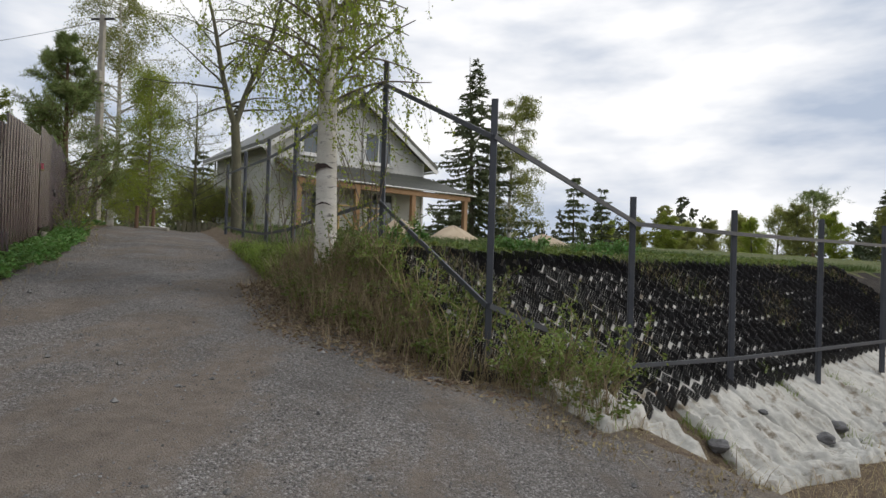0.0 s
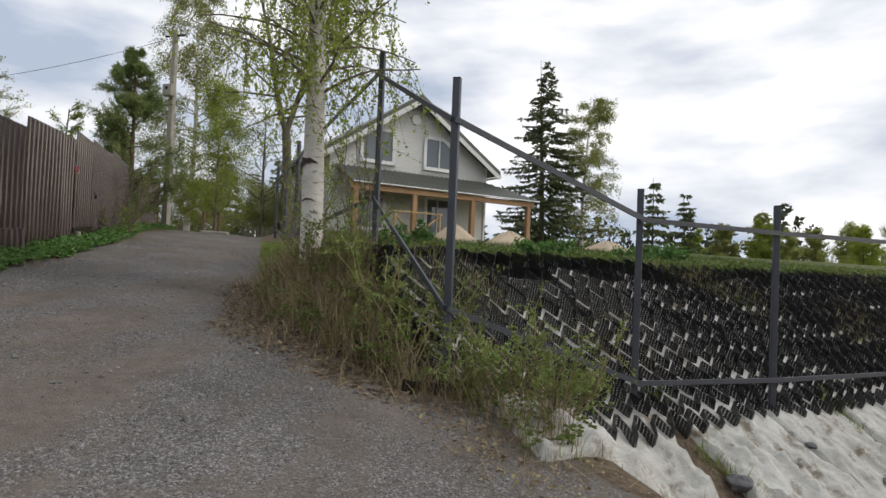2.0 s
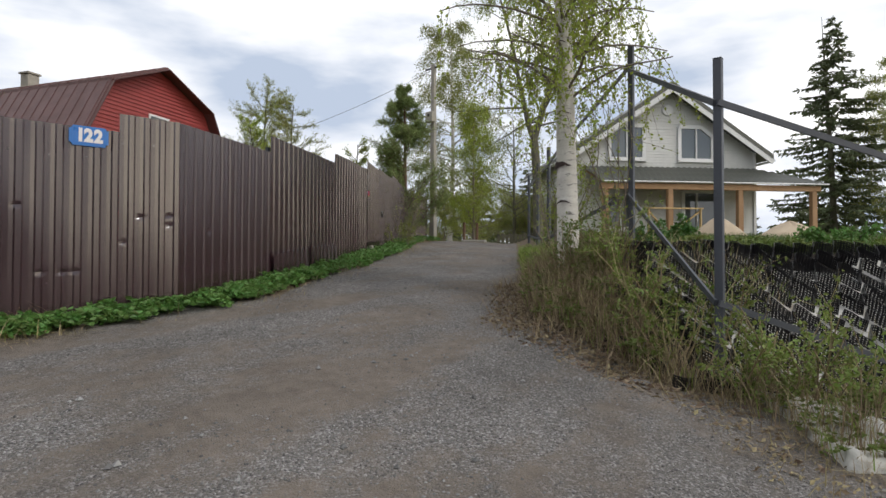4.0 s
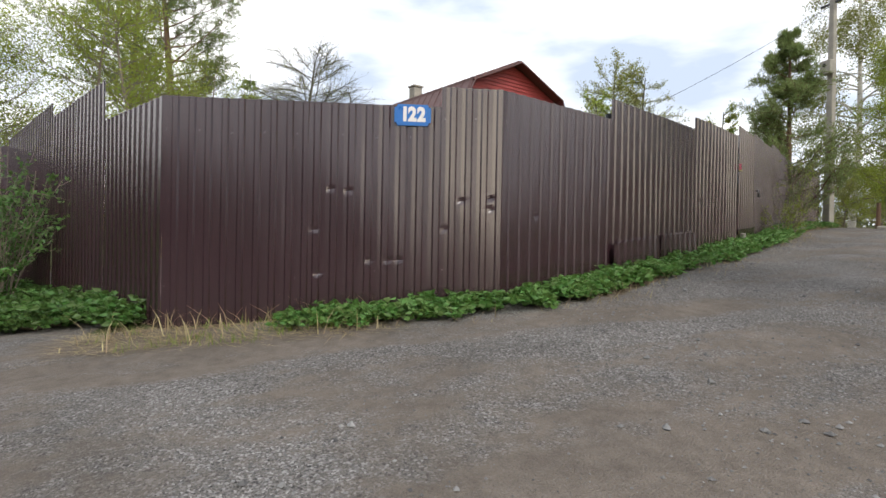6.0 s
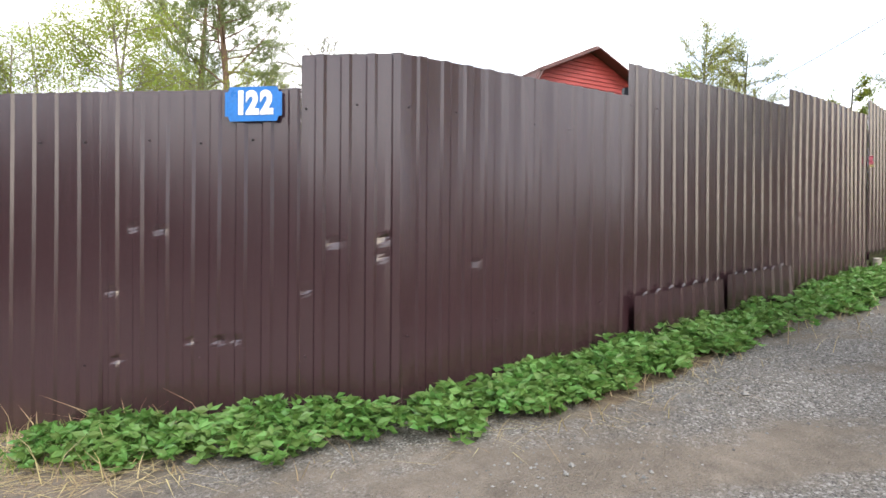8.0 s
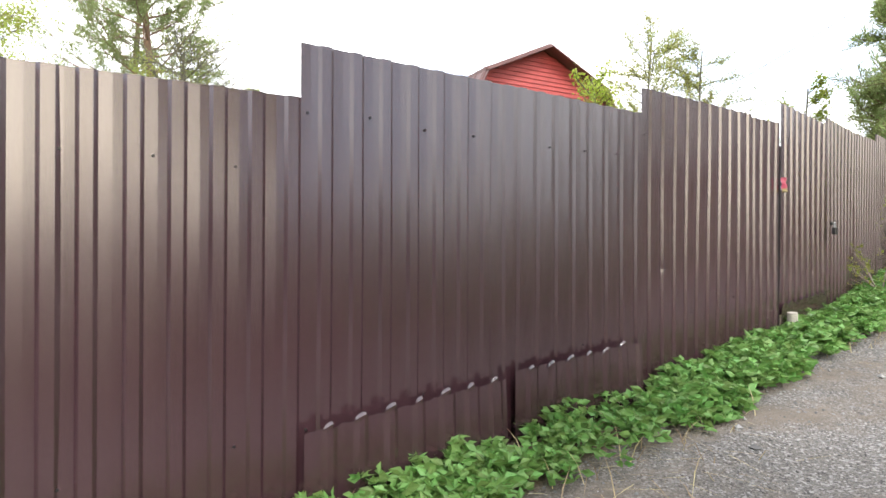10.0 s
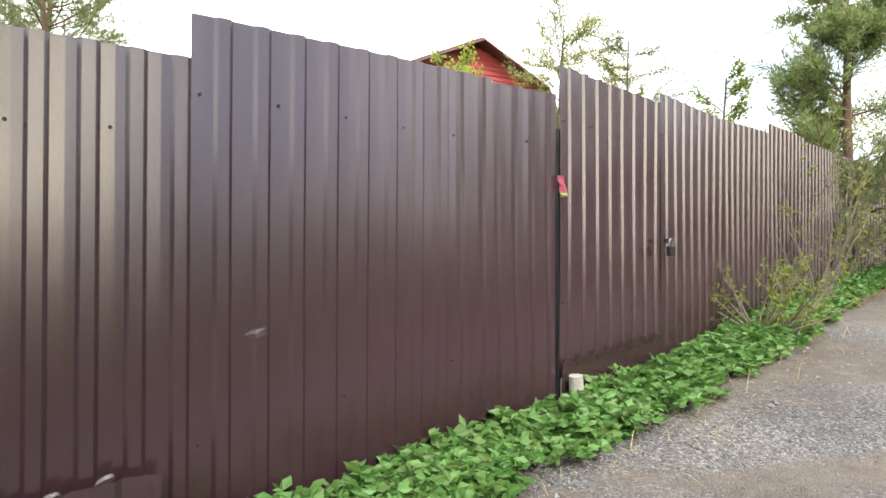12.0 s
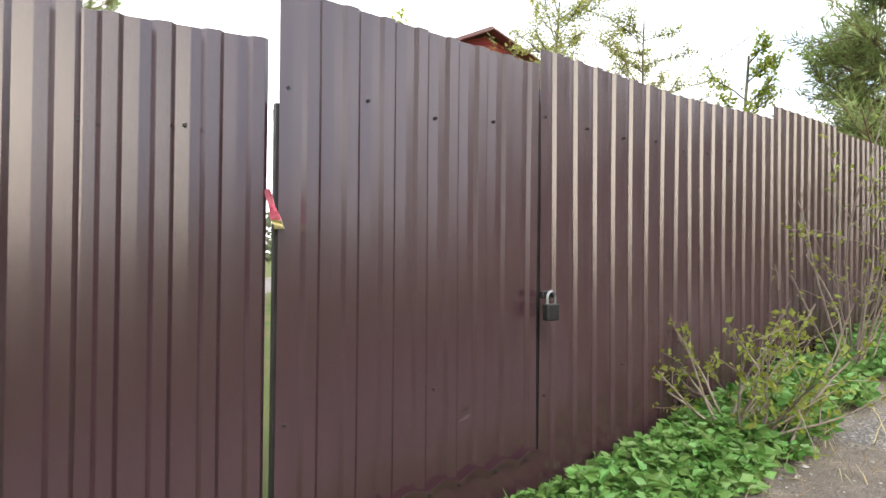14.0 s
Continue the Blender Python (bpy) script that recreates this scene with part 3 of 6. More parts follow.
def build_gate():
    gate = thing("gate", (0, 0, 0), "narrow brown profiled metal gate, shut, with a patched bottom edge", "gate")
    a, b = (-8.062, 9.567), (-8.728, 10.54)
    add_sheet("gate_leaf", a, b, 1.62, 1.70, 3.515, 3.49, gate, True, 0.0)
    va, vb = Vector((*a, 0)), Vector((*b, 0))
    d = (vb - va).normalized()
    inn = Vector((-d.y, d.x, 0)) * 0.05
    for p, top in ((va + d * 0.004, 3.13), (vb + d * 0.012, 3.33)):
        bm = bmesh.new()
        q = p + inn * 0.35
        beam(bm, (q.x, q.y, 1.3), (q.x, q.y, top), 0.025, 0.025, (d.y, -d.x, 0))
        part("frame_post", bm, M_BLACK, gate)
    for z in (1.75, 3.1):
        bm = bmesh.new()
        beam(bm, va + inn + Vector((0, 0, z)), vb + inn + Vector((0, 0, z)), 0.02, 0.04)
        part("frame_rail", bm, M_STEEL, gate)
    # wavy kick sheet at the foot
    out = Vector((d.y, -d.x, 0))
    L = (vb - va).length
    vs, fs = [], []
    for i in range(49):
        f = i / 48
        top = 1.72 + 0.07 * f + 0.012 * math.sin(f * L / RIB * 2 * math.pi)
        q = va + d * (f * L)
        for z, o in ((1.36 + 0.1 * f, 0.012), (top - 0.04, 0.024), (top, 0.034)):
            vs.append(((q + out * o).x, (q + out * o).y, z))
    for i in range(48):
        for r in range(2):
            k = i * 3 + r
            fs.append((k, k + 3, k + 4, k + 1))
    ob = pyd("kick_sheet", vs, fs, M_FENCE, gate, "crumpled brown kick sheet")
    ob.modifiers.new("thickness", "SOLIDIFY").thickness = 0.003
    for f in (0.12, 0.3, 0.5, 0.62, 0.78, 0.93):
        q = va + d * (f * L) + out * 0.03
        s = new("bolt", SCREW)
        s.parent = gate
        s.matrix_basis = Matrix.Translation((q.x, q.y, 1.69 + 0.07 * f)) @ out.to_track_quat("Z", "Y").to_matrix().to_4x4()
    # padlock on its hasp
    lock = thing("padlock", (-8.70, 10.55, 2.42), "dark steel padlock hanging on a gate hasp", "padlock", rz=math.degrees(math.atan2(d.y, d.x)))
    lock.matrix_basis = lock.matrix_basis @ Matrix.Scale(1.3, 4)
    bm = bmesh.new()
    box(bm, -0.028, -0.062, -0.045, 0.028, -0.034, 0.01, 0.004)
    part("body", bm, M_BLACK, lock)
    bm = bmesh.new()
    pts = [Vector((0.018 * math.cos(t), -0.048, 0.03 + 0.02 * math.sin(t))) for t in np.linspace(0, math.pi, 9)]
    pts = [Vector((0.018, -0.048, 0.005))] + pts + [Vector((-0.018, -0.048, 0.005))]
    for p, q in zip(pts, pts[1:]):
        rod(bm, p, q, 0.0048)
    part("shackle", bm, mat("bright_steel", (0.5, 0.5, 0.5), (0.4, 0.4, 0.4), 9, 0.3, 0.05, 60, metal=1.0), lock, "bright steel shackle")
    bm = bmesh.new()
    box(bm, -0.03, -0.04, 0.028, 0.03, -0.02, 0.052, 0.003)
    part("hasp", bm, M_BLACK, lock)
    # faded foil wrapper stuck in the gap
    wr = thing("sweet_wrapper", (-8.046, 9.55, 2.745), "crumpled pink and yellow foil wrapper stuck in the gate gap", "wrapper", rz=math.degrees(math.atan2(d.y, d.x)))
    for nm, z0, z1, w0, w1, m in (("foil", 0.0, 0.095, 0.034, 0.008, mat("pink_foil", (0.62, 0.06, 0.14), (0.75, 0.25, 0.3), 30, 0.3, 0.3, 40)),
                                  ("foil_end", -0.028, 0.0, 0.03, 0.034, mat("yellow_foil", (0.65, 0.52, 0.08), (0.5, 0.5, 0.45), 40, 0.3, 0.3, 40))):
        vs, fs = [], []
        for i in range(9):
            t = i / 8
            for j in range(5):
                s = j / 4 - 0.5
                vs.append((s * (w0 + (w1 - w0) * t) + 0.012 - (z0 + (z1 - z0) * t) * 0.38, -0.035 - 0.02 * math.cos(s * 5) - 0.006 * math.sin(9 * t + 5 * s), z0 + (z1 - z0) * t))
        for i in range(8):
            for j in range(4):
                k = i * 5 + j
                fs.append((k, k + 1, k + 6, k + 5))
        pyd(nm, vs, fs, m, wr)


def build_sign():
    p0, p1 = Vector((-5.709, 0.94, 0)), Vector((-5.197, 3.468, 0))
    d = (p1 - p0).normalized()
    out = Vector((d.y, -d.x, 0))
    left, right = 2.13, 2.475
    c = p0 + d * ((left + right) / 2) + out * 0.026
    s = thing("house_number_sign", (c.x, c.y, 2.575), "blue enamel house number plate with white digits 122", "sign", rz=math.degrees(math.atan2(d.y, d.x)))
    w, h, cut = (right - left) / 2, 0.10, 0.03
    bm = bmesh.new()
    ring = [(-w + cut, -h), (w - cut, -h), (w - cut * 0.6, -h + cut), (w, -h + cut), (w, h - cut), (w - cut * 0.6, h - cut), (w - cut, h), (-w + cut, h), (-w + cut * 0.6, h - cut), (-w, h - cut), (-w, -h + cut), (-w + cut * 0.6, -h + cut)]
    f = bm.faces.new([bm.verts.new((x, -0.004, z)) for x, z in ring])
    e = bmesh.ops.extrude_face_region(bm, geom=[f])
    bmesh.ops.translate(bm, verts=[v for v in e["geom"] if isinstance(v, bmesh.types.BMVert)], vec=(0, 0.004, 0))
    bmesh.ops.recalc_face_normals(bm, faces=bm.faces[:])
    part("plate", bm, M_BLUE, s)
    for ch, off in (("1", -0.074), ("2", -0.004), ("2", 0.082)):
        cu = bpy.data.curves.new("digit", "FONT")
        cu.body = ch
        cu.size = 0.178
        cu.extrude = 0.0015
        cu.offset = 0.0100
        cu.align_x, cu.align_y = "CENTER", "CENTER"
        tmp = new("digit_curve", cu)
        me = bpy.data.meshes.new_from_object(tmp.evaluated_get(bpy.context.evaluated_depsgraph_get()))
        bpy.data.objects.remove(tmp)
        me.materials.clear()
        me.materials.append(M_LETTER)
        t = new("digit", me)
        t.parent = s
        t.matrix_basis = pose(off, -0.007, 0, 90, 0, 0) @ Matrix.Diagonal((0.84, 1, 1, 1))
        tagged(t, "white painted digit")



build_brown_fence()
build_gate()
build_sign()

# pale pipe stub at the gate post
bm = bmesh.new()
bmesh.ops.create_cone(bm, cap_ends=True, segments=14, radius1=0.045, radius2=0.042, depth=0.26)
stub = part("pipe_stub", bm, M_CONC, None, smooth=False)
stub.matrix_basis = pose(-8.02, 9.66, 1.52, 4, 5, 0)
tagged(stub, "short pale cement pipe stub standing in weeds", "pipe")

# ---- steel frame of the unfinished lot fence ----
POSTS = (  # plan, foot, top, lower rail, upper rail
    ((-8.60, 17.2), 1.9, 4.15, 2.15, 3.75), ((-6.90, 14.9), 1.7, 4.05, 1.95, 3.62), ((-5.20, 12.5), 1.5, 3.9, 1.8, 3.45), ((-3.80, 10.5), 1.3, 3.75, 1.85, 3.38),
    ((-1.73, 8.61), 0.9, 4.24, 2.22, 3.93), ((-0.08, 6.39), 0.2, 3.07, 0.96, 2.68), ((1.66, 7.98), -0.35, 2.27, 0.14, 1.93), ((3.35, 9.21), -0.45, 2.24, 0.10, 1.90),
    ((5.30, 10.7), -0.5, 2.26, 0.10, 1.90), ((7.20, 12.2), -0.5, 2.28, 0.10, 1.90), ((9.1, 13.7), -0.5, 2.28, 0.10, 1.90))


def build_lot_fence():
    fr = thing("steel_fence_frame", (0, 0, 0), "unfinished dark grey steel fence frame around a sloping lot", "fence")
    for k, (p, lo, hi, r0, r1) in enumerate(POSTS):
        bm = bmesh.new()
        box(bm, p[0] - 0.035, p[1] - 0.035, lo, p[0] + 0.035, p[1] + 0.035, hi, 0.005)
        ob = part("post", bm, M_STEEL, fr)
        bm = bmesh.new()
        box(bm, p[0] - 0.036, p[1] - 0.036, hi, p[0] + 0.036, p[1] + 0.036, hi + 0.004)
        part("cap", bm, M_STEEL, ob)
    for (p, lo, hi, r0, r1), (q, lo2, hi2, s0, s1) in zip(POSTS, POSTS[1:]):
        d = (Vector((*q, 0)) - Vector((*p, 0))).normalized()
        o = Vector((d.y, -d.x, 0)) * 0.048
        for za, zb in ((r0, s0), (r1, s1)):
            bm = bmesh.new()
            beam(bm, Vector((*p, za)) + o - d * 0.03, Vector((*q, zb)) + o + d * 0.03, 0.022, 0.055)
            part("rail", bm, M_STEEL, fr)


build_lot_fence()


# ---- grey house ----
def build_house():
    AX, AY, PH, W, D, G, EV, RG = -7.38, 26.99, 46, 8.3, 7.0, 2.3, 6.2, 8.98
    h = thing("grey_house", (AX, AY, 0), "new grey-sided house with white trim and an unfinished timber porch", "house", rz=PH)
    hw = W / 2
    bm = bmesh.new()
    ring = ((-hw, G), (hw, G), (hw, EV), (0, RG), (-hw, EV))
    vs = [bm.verts.new((u, v, z)) for v in (0.0, D) for u, z in ring]
    bm.faces.new(vs[:5][::-1])
    bm.faces.new(vs[5:])
    for i in range(5):
        bm.faces.new([vs[i], vs[(i + 1) % 5], vs[5 + (i + 1) % 5], vs[5 + i]])
    bmesh.ops.recalc_face_normals(bm, faces=bm.faces[:])
    wall = part("wall", bm, M_SIDING, h, "pale grey lap siding")
    # lap boards on the gable and on the side
    slope = (RG - EV) / hw
    z = G + 0.05
    while z < RG - 0.25:
        half = hw if z < EV else hw - (z - EV) / slope
        bm = bmesh.new()
        vv = [bm.verts.new(c) for c in ((-half, -0.004, z + 0.12), (half, -0.004, z + 0.12), (half, -0.030, z), (-half, -0.030, z), (half, -0.002, z), (-half, -0.002, z))]
        bm.faces.new((vv[3], vv[2], vv[1], vv[0]))
        bm.faces.new((vv[5], vv[4], vv[2], vv[3]))
        part("board", bm, M_SIDING, wall)
        if z < EV - 0.2:
            bm = bmesh.new()
            vv = [bm.verts.new(c) for c in ((-hw - 0.004, 0, z + 0.12), (-hw - 0.004, D, z + 0.12), (-hw - 0.030, D, z), (-hw - 0.030, 0, z), (-hw, D, z), (-hw, 0, z))]
            bm.faces.new(vv[:4])
            bm.faces.new((vv[3], vv[2], vv[4], vv[5]))
            part("board", bm, M_SIDING, wall)
        z += 0.125
    # roof slabs with overhang, white barge boards and soffit edge
    ov, fr = 0.55, 0.55
    for sgn in (-1, 1):
        bm = bmesh.new()
        a0, a1 = (0.0, RG + 0.06), (sgn * (hw + ov), RG + 0.06 - slope * (hw + ov))
        vv = [bm.verts.new((u, v, z + t)) for t in (0, 0.20) for v in (-fr - 0.05, D + fr) for u, z in (a0, a1)]
        for f in ((0, 1, 3, 2), (4, 6, 7, 5), (0, 4, 5, 1), (2, 3, 7, 6), (1, 5, 7, 3), (0, 2, 6, 4)):
            bm.faces.new([vv[i] for i in f])
        bmesh.ops.recalc_face_normals(bm, faces=bm.faces[:])
        roof = part("roof", bm, M_ROOF, h, "dark metal tile roof")
        bm = bmesh.new()
        beam(bm, (0, -fr - 0.02, RG - 0.07), (sgn * (hw + ov), -fr - 0.02, RG - 0.07 - slope * (hw + ov)), 0.03, 0.22)
        part("barge_board", bm, M_WHITE, roof, "white barge board")
        bm = bmesh.new()
        rod(bm, (sgn * (hw + ov + 0.06), -fr, RG - slope * (hw + ov)), (sgn * (hw + ov + 0.06), D + fr, RG - slope * (hw + ov)), 0.06, 8)
        part("gutter", bm, M_WHITE, roof)
        bm = bmesh.new()
        beam(bm, (sgn * hw, -0.04, G), (sgn * hw, -0.04, EV + 0.05), 0.12, 0.05, (0, 1, 0))
        part("corner_trim", bm, M_WHITE, h, "white corner trim")
    bm = bmesh.new()
    rod(bm, (-hw - 0.1, D, G), (-hw - 0.1, D, EV - 0.2), 0.05)
    part("downpipe", bm, M_WHITE, h)
    # gable windows with one cut upper corner
    def window(u0, u1, z0, z1, cut, bars=(0.5,)):
        win = new("window")
        win.parent = h
        pts = [(u0, z0), (u1, z0), (u1, z1), (u0, z1)]
        if cut > 0:
            pts = [(u0, z0), (u1, z0), (u1, z1 - 0.42), (u1 - 0.55, z1), (u0, z1)]
        elif cut < 0:
            pts = [(u0, z0), (u1, z0), (u1, z1), (u0 + 0.55, z1), (u0, z1 - 0.42)]
        bm = bmesh.new()
        bm.faces.new([bm.verts.new((u, -0.035, z)) for u, z in pts])
        part("pane", bm, M_GLASS, win, "dark reflecting glass")
        bm = bmesh.new()
        for (a, b), (c, d2) in zip(pts, pts[1:] + pts[:1]):
            beam(bm, (a, -0.06, b), (c, -0.06, d2), 0.16, 0.07, (0, 1, 0))
        part("window_frame", bm, M_WHITE, win, "white plastic frame")
        for f in bars:
            bm = bmesh.new()
            beam(bm, (u0 + (u1 - u0) * f, -0.06, z0), (u0 + (u1 - u0) * f, -0.06, z1), 0.06, 0.08, (0, 1, 0))
            part("mullion", bm, M_WHITE, win)
        bm = bmesh.new()
        box(bm, u0 - 0.12, -0.16, z0 - 0.10, u1 + 0.12, -0.03, z0 - 0.06)
        part("window_sill", bm, M_WHITE, win)
    window(0.55, 2.12, 5.86, 7.36, 1)
    window(-2.72, -1.12, 5.86, 7.36, -1)
    window(-2.95, -1.5, 2.75, 4.25, 0)
    window(0.7, 2.3, 2.4, 4.45, 0, (0.4,))
    bm = bmesh.new()
    bmesh.ops.create_cone(bm, cap_ends=True, segments=20, radius1=0.27, radius2=0.24, depth=0.06, matrix=Matrix.Translation((0, -0.06, 8.1)) @ pose(0, 0, 0, 90, 0, 0))
    part("round_vent", bm, M_WHITE, h, "white round gable vent")
    # porch: tiled lean-to roof, timber beam and posts
    u0, u1, v1, zt, zb = -3.95, 5.75, -2.3, 5.5, 4.55
    bm = bmesh.new()
    n = 38
    vs, fs = [], []
    for i in range(n * 2 + 1):
        u = u0 + (u1 - u0) * i / (2 * n)
        wv = 0.07 if i % 2 else 0.0
        trim = max(0.0, u - hw) * 0.62
        for r in range(7):
            f = r / 6
            z = zt + (zb - zt) * f
            vs.append((u, max(v1 * f, v1 + 0.01) if u <= hw else v1 * max(f, min(1, (u - hw) / (u1 - hw))), (z if u <= hw else zt + (zb - zt) * max(f, min(1, (u - hw) / (u1 - hw)))) + wv + 0.02 * (r % 2)))
    for i in range(n * 2):
        for r in range(6):
            k = i * 7 + r
            fs.append((k, k + 1, k + 8, k + 7))
    bm.free()
    pr = pyd("porch_roof", vs, fs, M_ROOF, h, "dark ribbed tile porch roof")
    pr.modifiers.new("thickness", "SOLIDIFY").thickness = 0.04
    bm = bmesh.new()
    rod(bm, (u0, v1 - 0.07, zb - 0.02), (u1 + 0.1, v1 - 0.07, zb - 0.02), 0.032)
    part("gutter", bm, M_WHITE, pr)
    bm = bmesh.new()
    box(bm, u0, v1 + 0.12, zb - 0.30, u1 - 0.1, v1 + 0.30, zb - 0.06, 0.01)
    part("porch_beam", bm, M_PINEWOOD, h, "raw pine porch beam")
    for u in (-3.75, -1.0, 2.05, 5.35):
        bm = bmesh.new()
        box(bm, u - 0.11, v1 + 0.10, G - 0.2, u + 0.11, v1 + 0.32, zb - 0.30, 0.012)
        part("porch_post", bm, M_PINEWOOD, h, "raw pine post")
    bm = bmesh.new()
    for i in range(14):
        box(bm, u0 + 0.1, v1 + 0.35 + i * 0.14, zb + 0.02 + 0.055 * i, u1 - 0.6, v1 + 0.47 + i * 0.14, zb + 0.045 + 0.055 * i)
    part("porch_ceiling", bm, M_PINEWOOD, h, "pine board porch ceiling")
    bm = bmesh.new()
    box(bm, u0 + 0.2, v1 + 0.1, G - 0.3, u1 - 0.3, -0.05, G + 0.12)
    part("porch_floor", bm, M_CONC, h)


build_house()


def build_sawhorse():
    s = thing("timber_trestle", (-6.30, 24.6, 2.35), "yellow raw timber trestle frame standing before the porch", "trestle", rz=46)
    for nm, a, b in (("leg", (-1.1, 0, 0), (-1.1, 0, 1.1)), ("leg", (1.1, 0, 0), (1.1, 0, 1.1)), ("top_rail", (-1.2, 0, 1.1), (1.2, 0, 1.1)), ("brace", (-0.1, 0.03, 0.1), (1.1, 0.03, 1.0)), ("brace", (-1.1, 0.03, 1.0), (-0.3, 0.03, 0.1))):
        bm = bmesh.new()
        beam(bm, a, b, 0.05, 0.12, (0, 1, 0))
        part(nm, bm, mat("yellow_timber_" + nm, (0.62, 0.44, 0.2), (0.5, 0.34, 0.15), 4, 0.7, 0.2, 40), s)


build_sawhorse()


def heap(name, x, y, r, hgt, material, label, category, seed, base=None):
    rnd = random.Random(seed)
    vs, fs = [], []
    n, m = 28, 9
    ph = rnd.uniform(0, 6)
    z0 = gz(x, y) if base is None else base
    for i in range(m):
        f = i / (m - 1)
        for j in range(n):
            t = 2 * math.pi * j / n
            rr = r * (1 - f) * (1 + 0.18 * math.sin(2 * t + ph) + 0.08 * math.sin(5 * t + 2 * ph))
            z = hgt * (1 - (1 - f) ** 1.35) * (1 + 0.05 * math.sin(7 * t)) - 0.15
            vs.append((x + rr * math.cos(t), y + rr * math.sin(t), z0 + z + rnd.uniform(-0.01, 0.01) * hgt))
    for i in range(m - 1):
        for j in range(n):
            fs.append((i * n + j, i * n + (j + 1) % n, (i + 1) * n + (j + 1) % n, (i + 1) * n + j))
    return tagged(pyd(name, vs, fs, material, smooth=True), label, category)


heap("sand_mound", -4.4, 23.5, 0.95, 0.85, M_SAND, "pale heap of building sand on the grassy lot", "sand pile", 1)
heap("sand_mound", -2.2, 24.0, 1.3, 0.7, M_SAND, "broad pale sand heap beside the porch post", "sand pile", 2)
heap("sand_mound", 1.6, 25.5, 1.2, 0.6, M_SAND, "low pale sand heap on the open lawn", "sand pile", 3)


# ---- red house behind the fence ----
def build_red_house():
    rz = math.degrees(math.atan2(0.37, 0.93))
    h = thing("red_house", (-23.34, 11.58, 0), "red board house with a gambrel roof of dark red metal", "house", rz=rz)
    h.matrix_basis = pose(-23.34, 11.58, -0.1, 0, 0, rz)
    pts = ((-3.7, 1.2), (3.7, 1.2), (3.7, 6.0), (2.65, 8.2), (0, 9.42), (-2.65, 8.2), (-3.7, 6.0))   # across, height
    L = 14.0
    bm = bmesh.new()
    vs = [bm.verts.new((-v, u, z)) for v in (0.0, L) for u, z in pts]
    n = len(pts)
    bm.faces.new(vs[:n])
    bm.faces.new(vs[n:][::-1])
    for i in range(n):
        bm.faces.new([vs[i], vs[n + i], vs[n + (i + 1) % n], vs[(i + 1) % n]])
    bmesh.ops.recalc_face_normals(bm, faces=bm.faces[:])
    wall = part("wall", bm, M_RED, h, "red painted boards")
    z = 5.4
    while z < 9.2:
        half = 3.7 if z < 6 else (3.7 - (z - 6) * 1.05 / 2.2 if z < 8.2 else 2.65 * (9.42 - z) / 1.22)
        bm = bmesh.new()
        vv = [bm.verts.new(c) for c in ((0.004, -half, z + 0.15), (0.004, half, z + 0.15), (0.035, half, z), (0.035, -half, z), (0.0, half, z), (0.0, -half, z))]
        bm.faces.new(vv[:4])
        bm.faces.new((vv[3], vv[2], vv[4], vv[5]))
        part("board", bm, M_RED, wall)
        z += 0.155
    for k, ((ua, za), (ub, zb)) in enumerate((((0, 9.42), (2.7, 8.18)), ((2.62, 8.24), (3.95, 5.6)), ((0, 9.42), (-2.7, 8.18)), ((-2.62, 8.24), (-3.95, 5.6)))):
        bm = bmesh.new()
        vv = [bm.verts.new((v, u, z + t)) for t in (0.03, 0.13) for v in (0.45, -L - 0.3) for u, z in ((ua, za), (ub, zb))]
        for f in ((0, 1, 3, 2), (4, 6, 7, 5), (0, 4, 5, 1), (2, 3, 7, 6), (1, 5, 7, 3), (0, 2, 6, 4)):
            bm.faces.new([vv[i] for i in f])
        bmesh.ops.recalc_face_normals(bm, faces=bm.faces[:])
        roof = part("roof", bm, M_REDROOF, h, "dark red metal roof")
        # seams down the slope
        for i in range(28):
            v = 0.3 - i * 0.52
            bm = bmesh.new()
            beam(bm, (v, ua, za + 0.14), (v, ub, zb + 0.14), 0.05, 0.03)
            part("seam", bm, M_REDROOF, roof)
        bm = bmesh.new()
        beam(bm, (0.47, ua, za + 0.02), (0.47, ub, zb + 0.02), 0.04, 0.2, (1, 0, 0))
        part("barge_board", bm, M_REDROOF, roof)
    bm = bmesh.new()
    box(bm, -7.0, -0.9, 8.3, -6.5, -0.4, 9.75, 0.02)
    ch = part("chimney", bm, M_CONC, h, "grey chimney")
    bm = bmesh.new()
    box(bm, -7.06, -0.96, 9.75, -6.44, -0.34, 9.83, 0.01)
    part("cap", bm, M_CONC, ch)
    bm = bmesh.new()
    box(bm, 0.0, -0.55, 6.35, 0.05, 0.55, 7.5, 0.01)
    win = part("window", bm, M_WHITE, h, "small white attic window")
    bm = bmesh.new()
    box(bm, 0.05, -0.46, 6.44, 0.056, 0.46, 7.41)
    part("pane", bm, M_GLASS, win)


build_red_house()


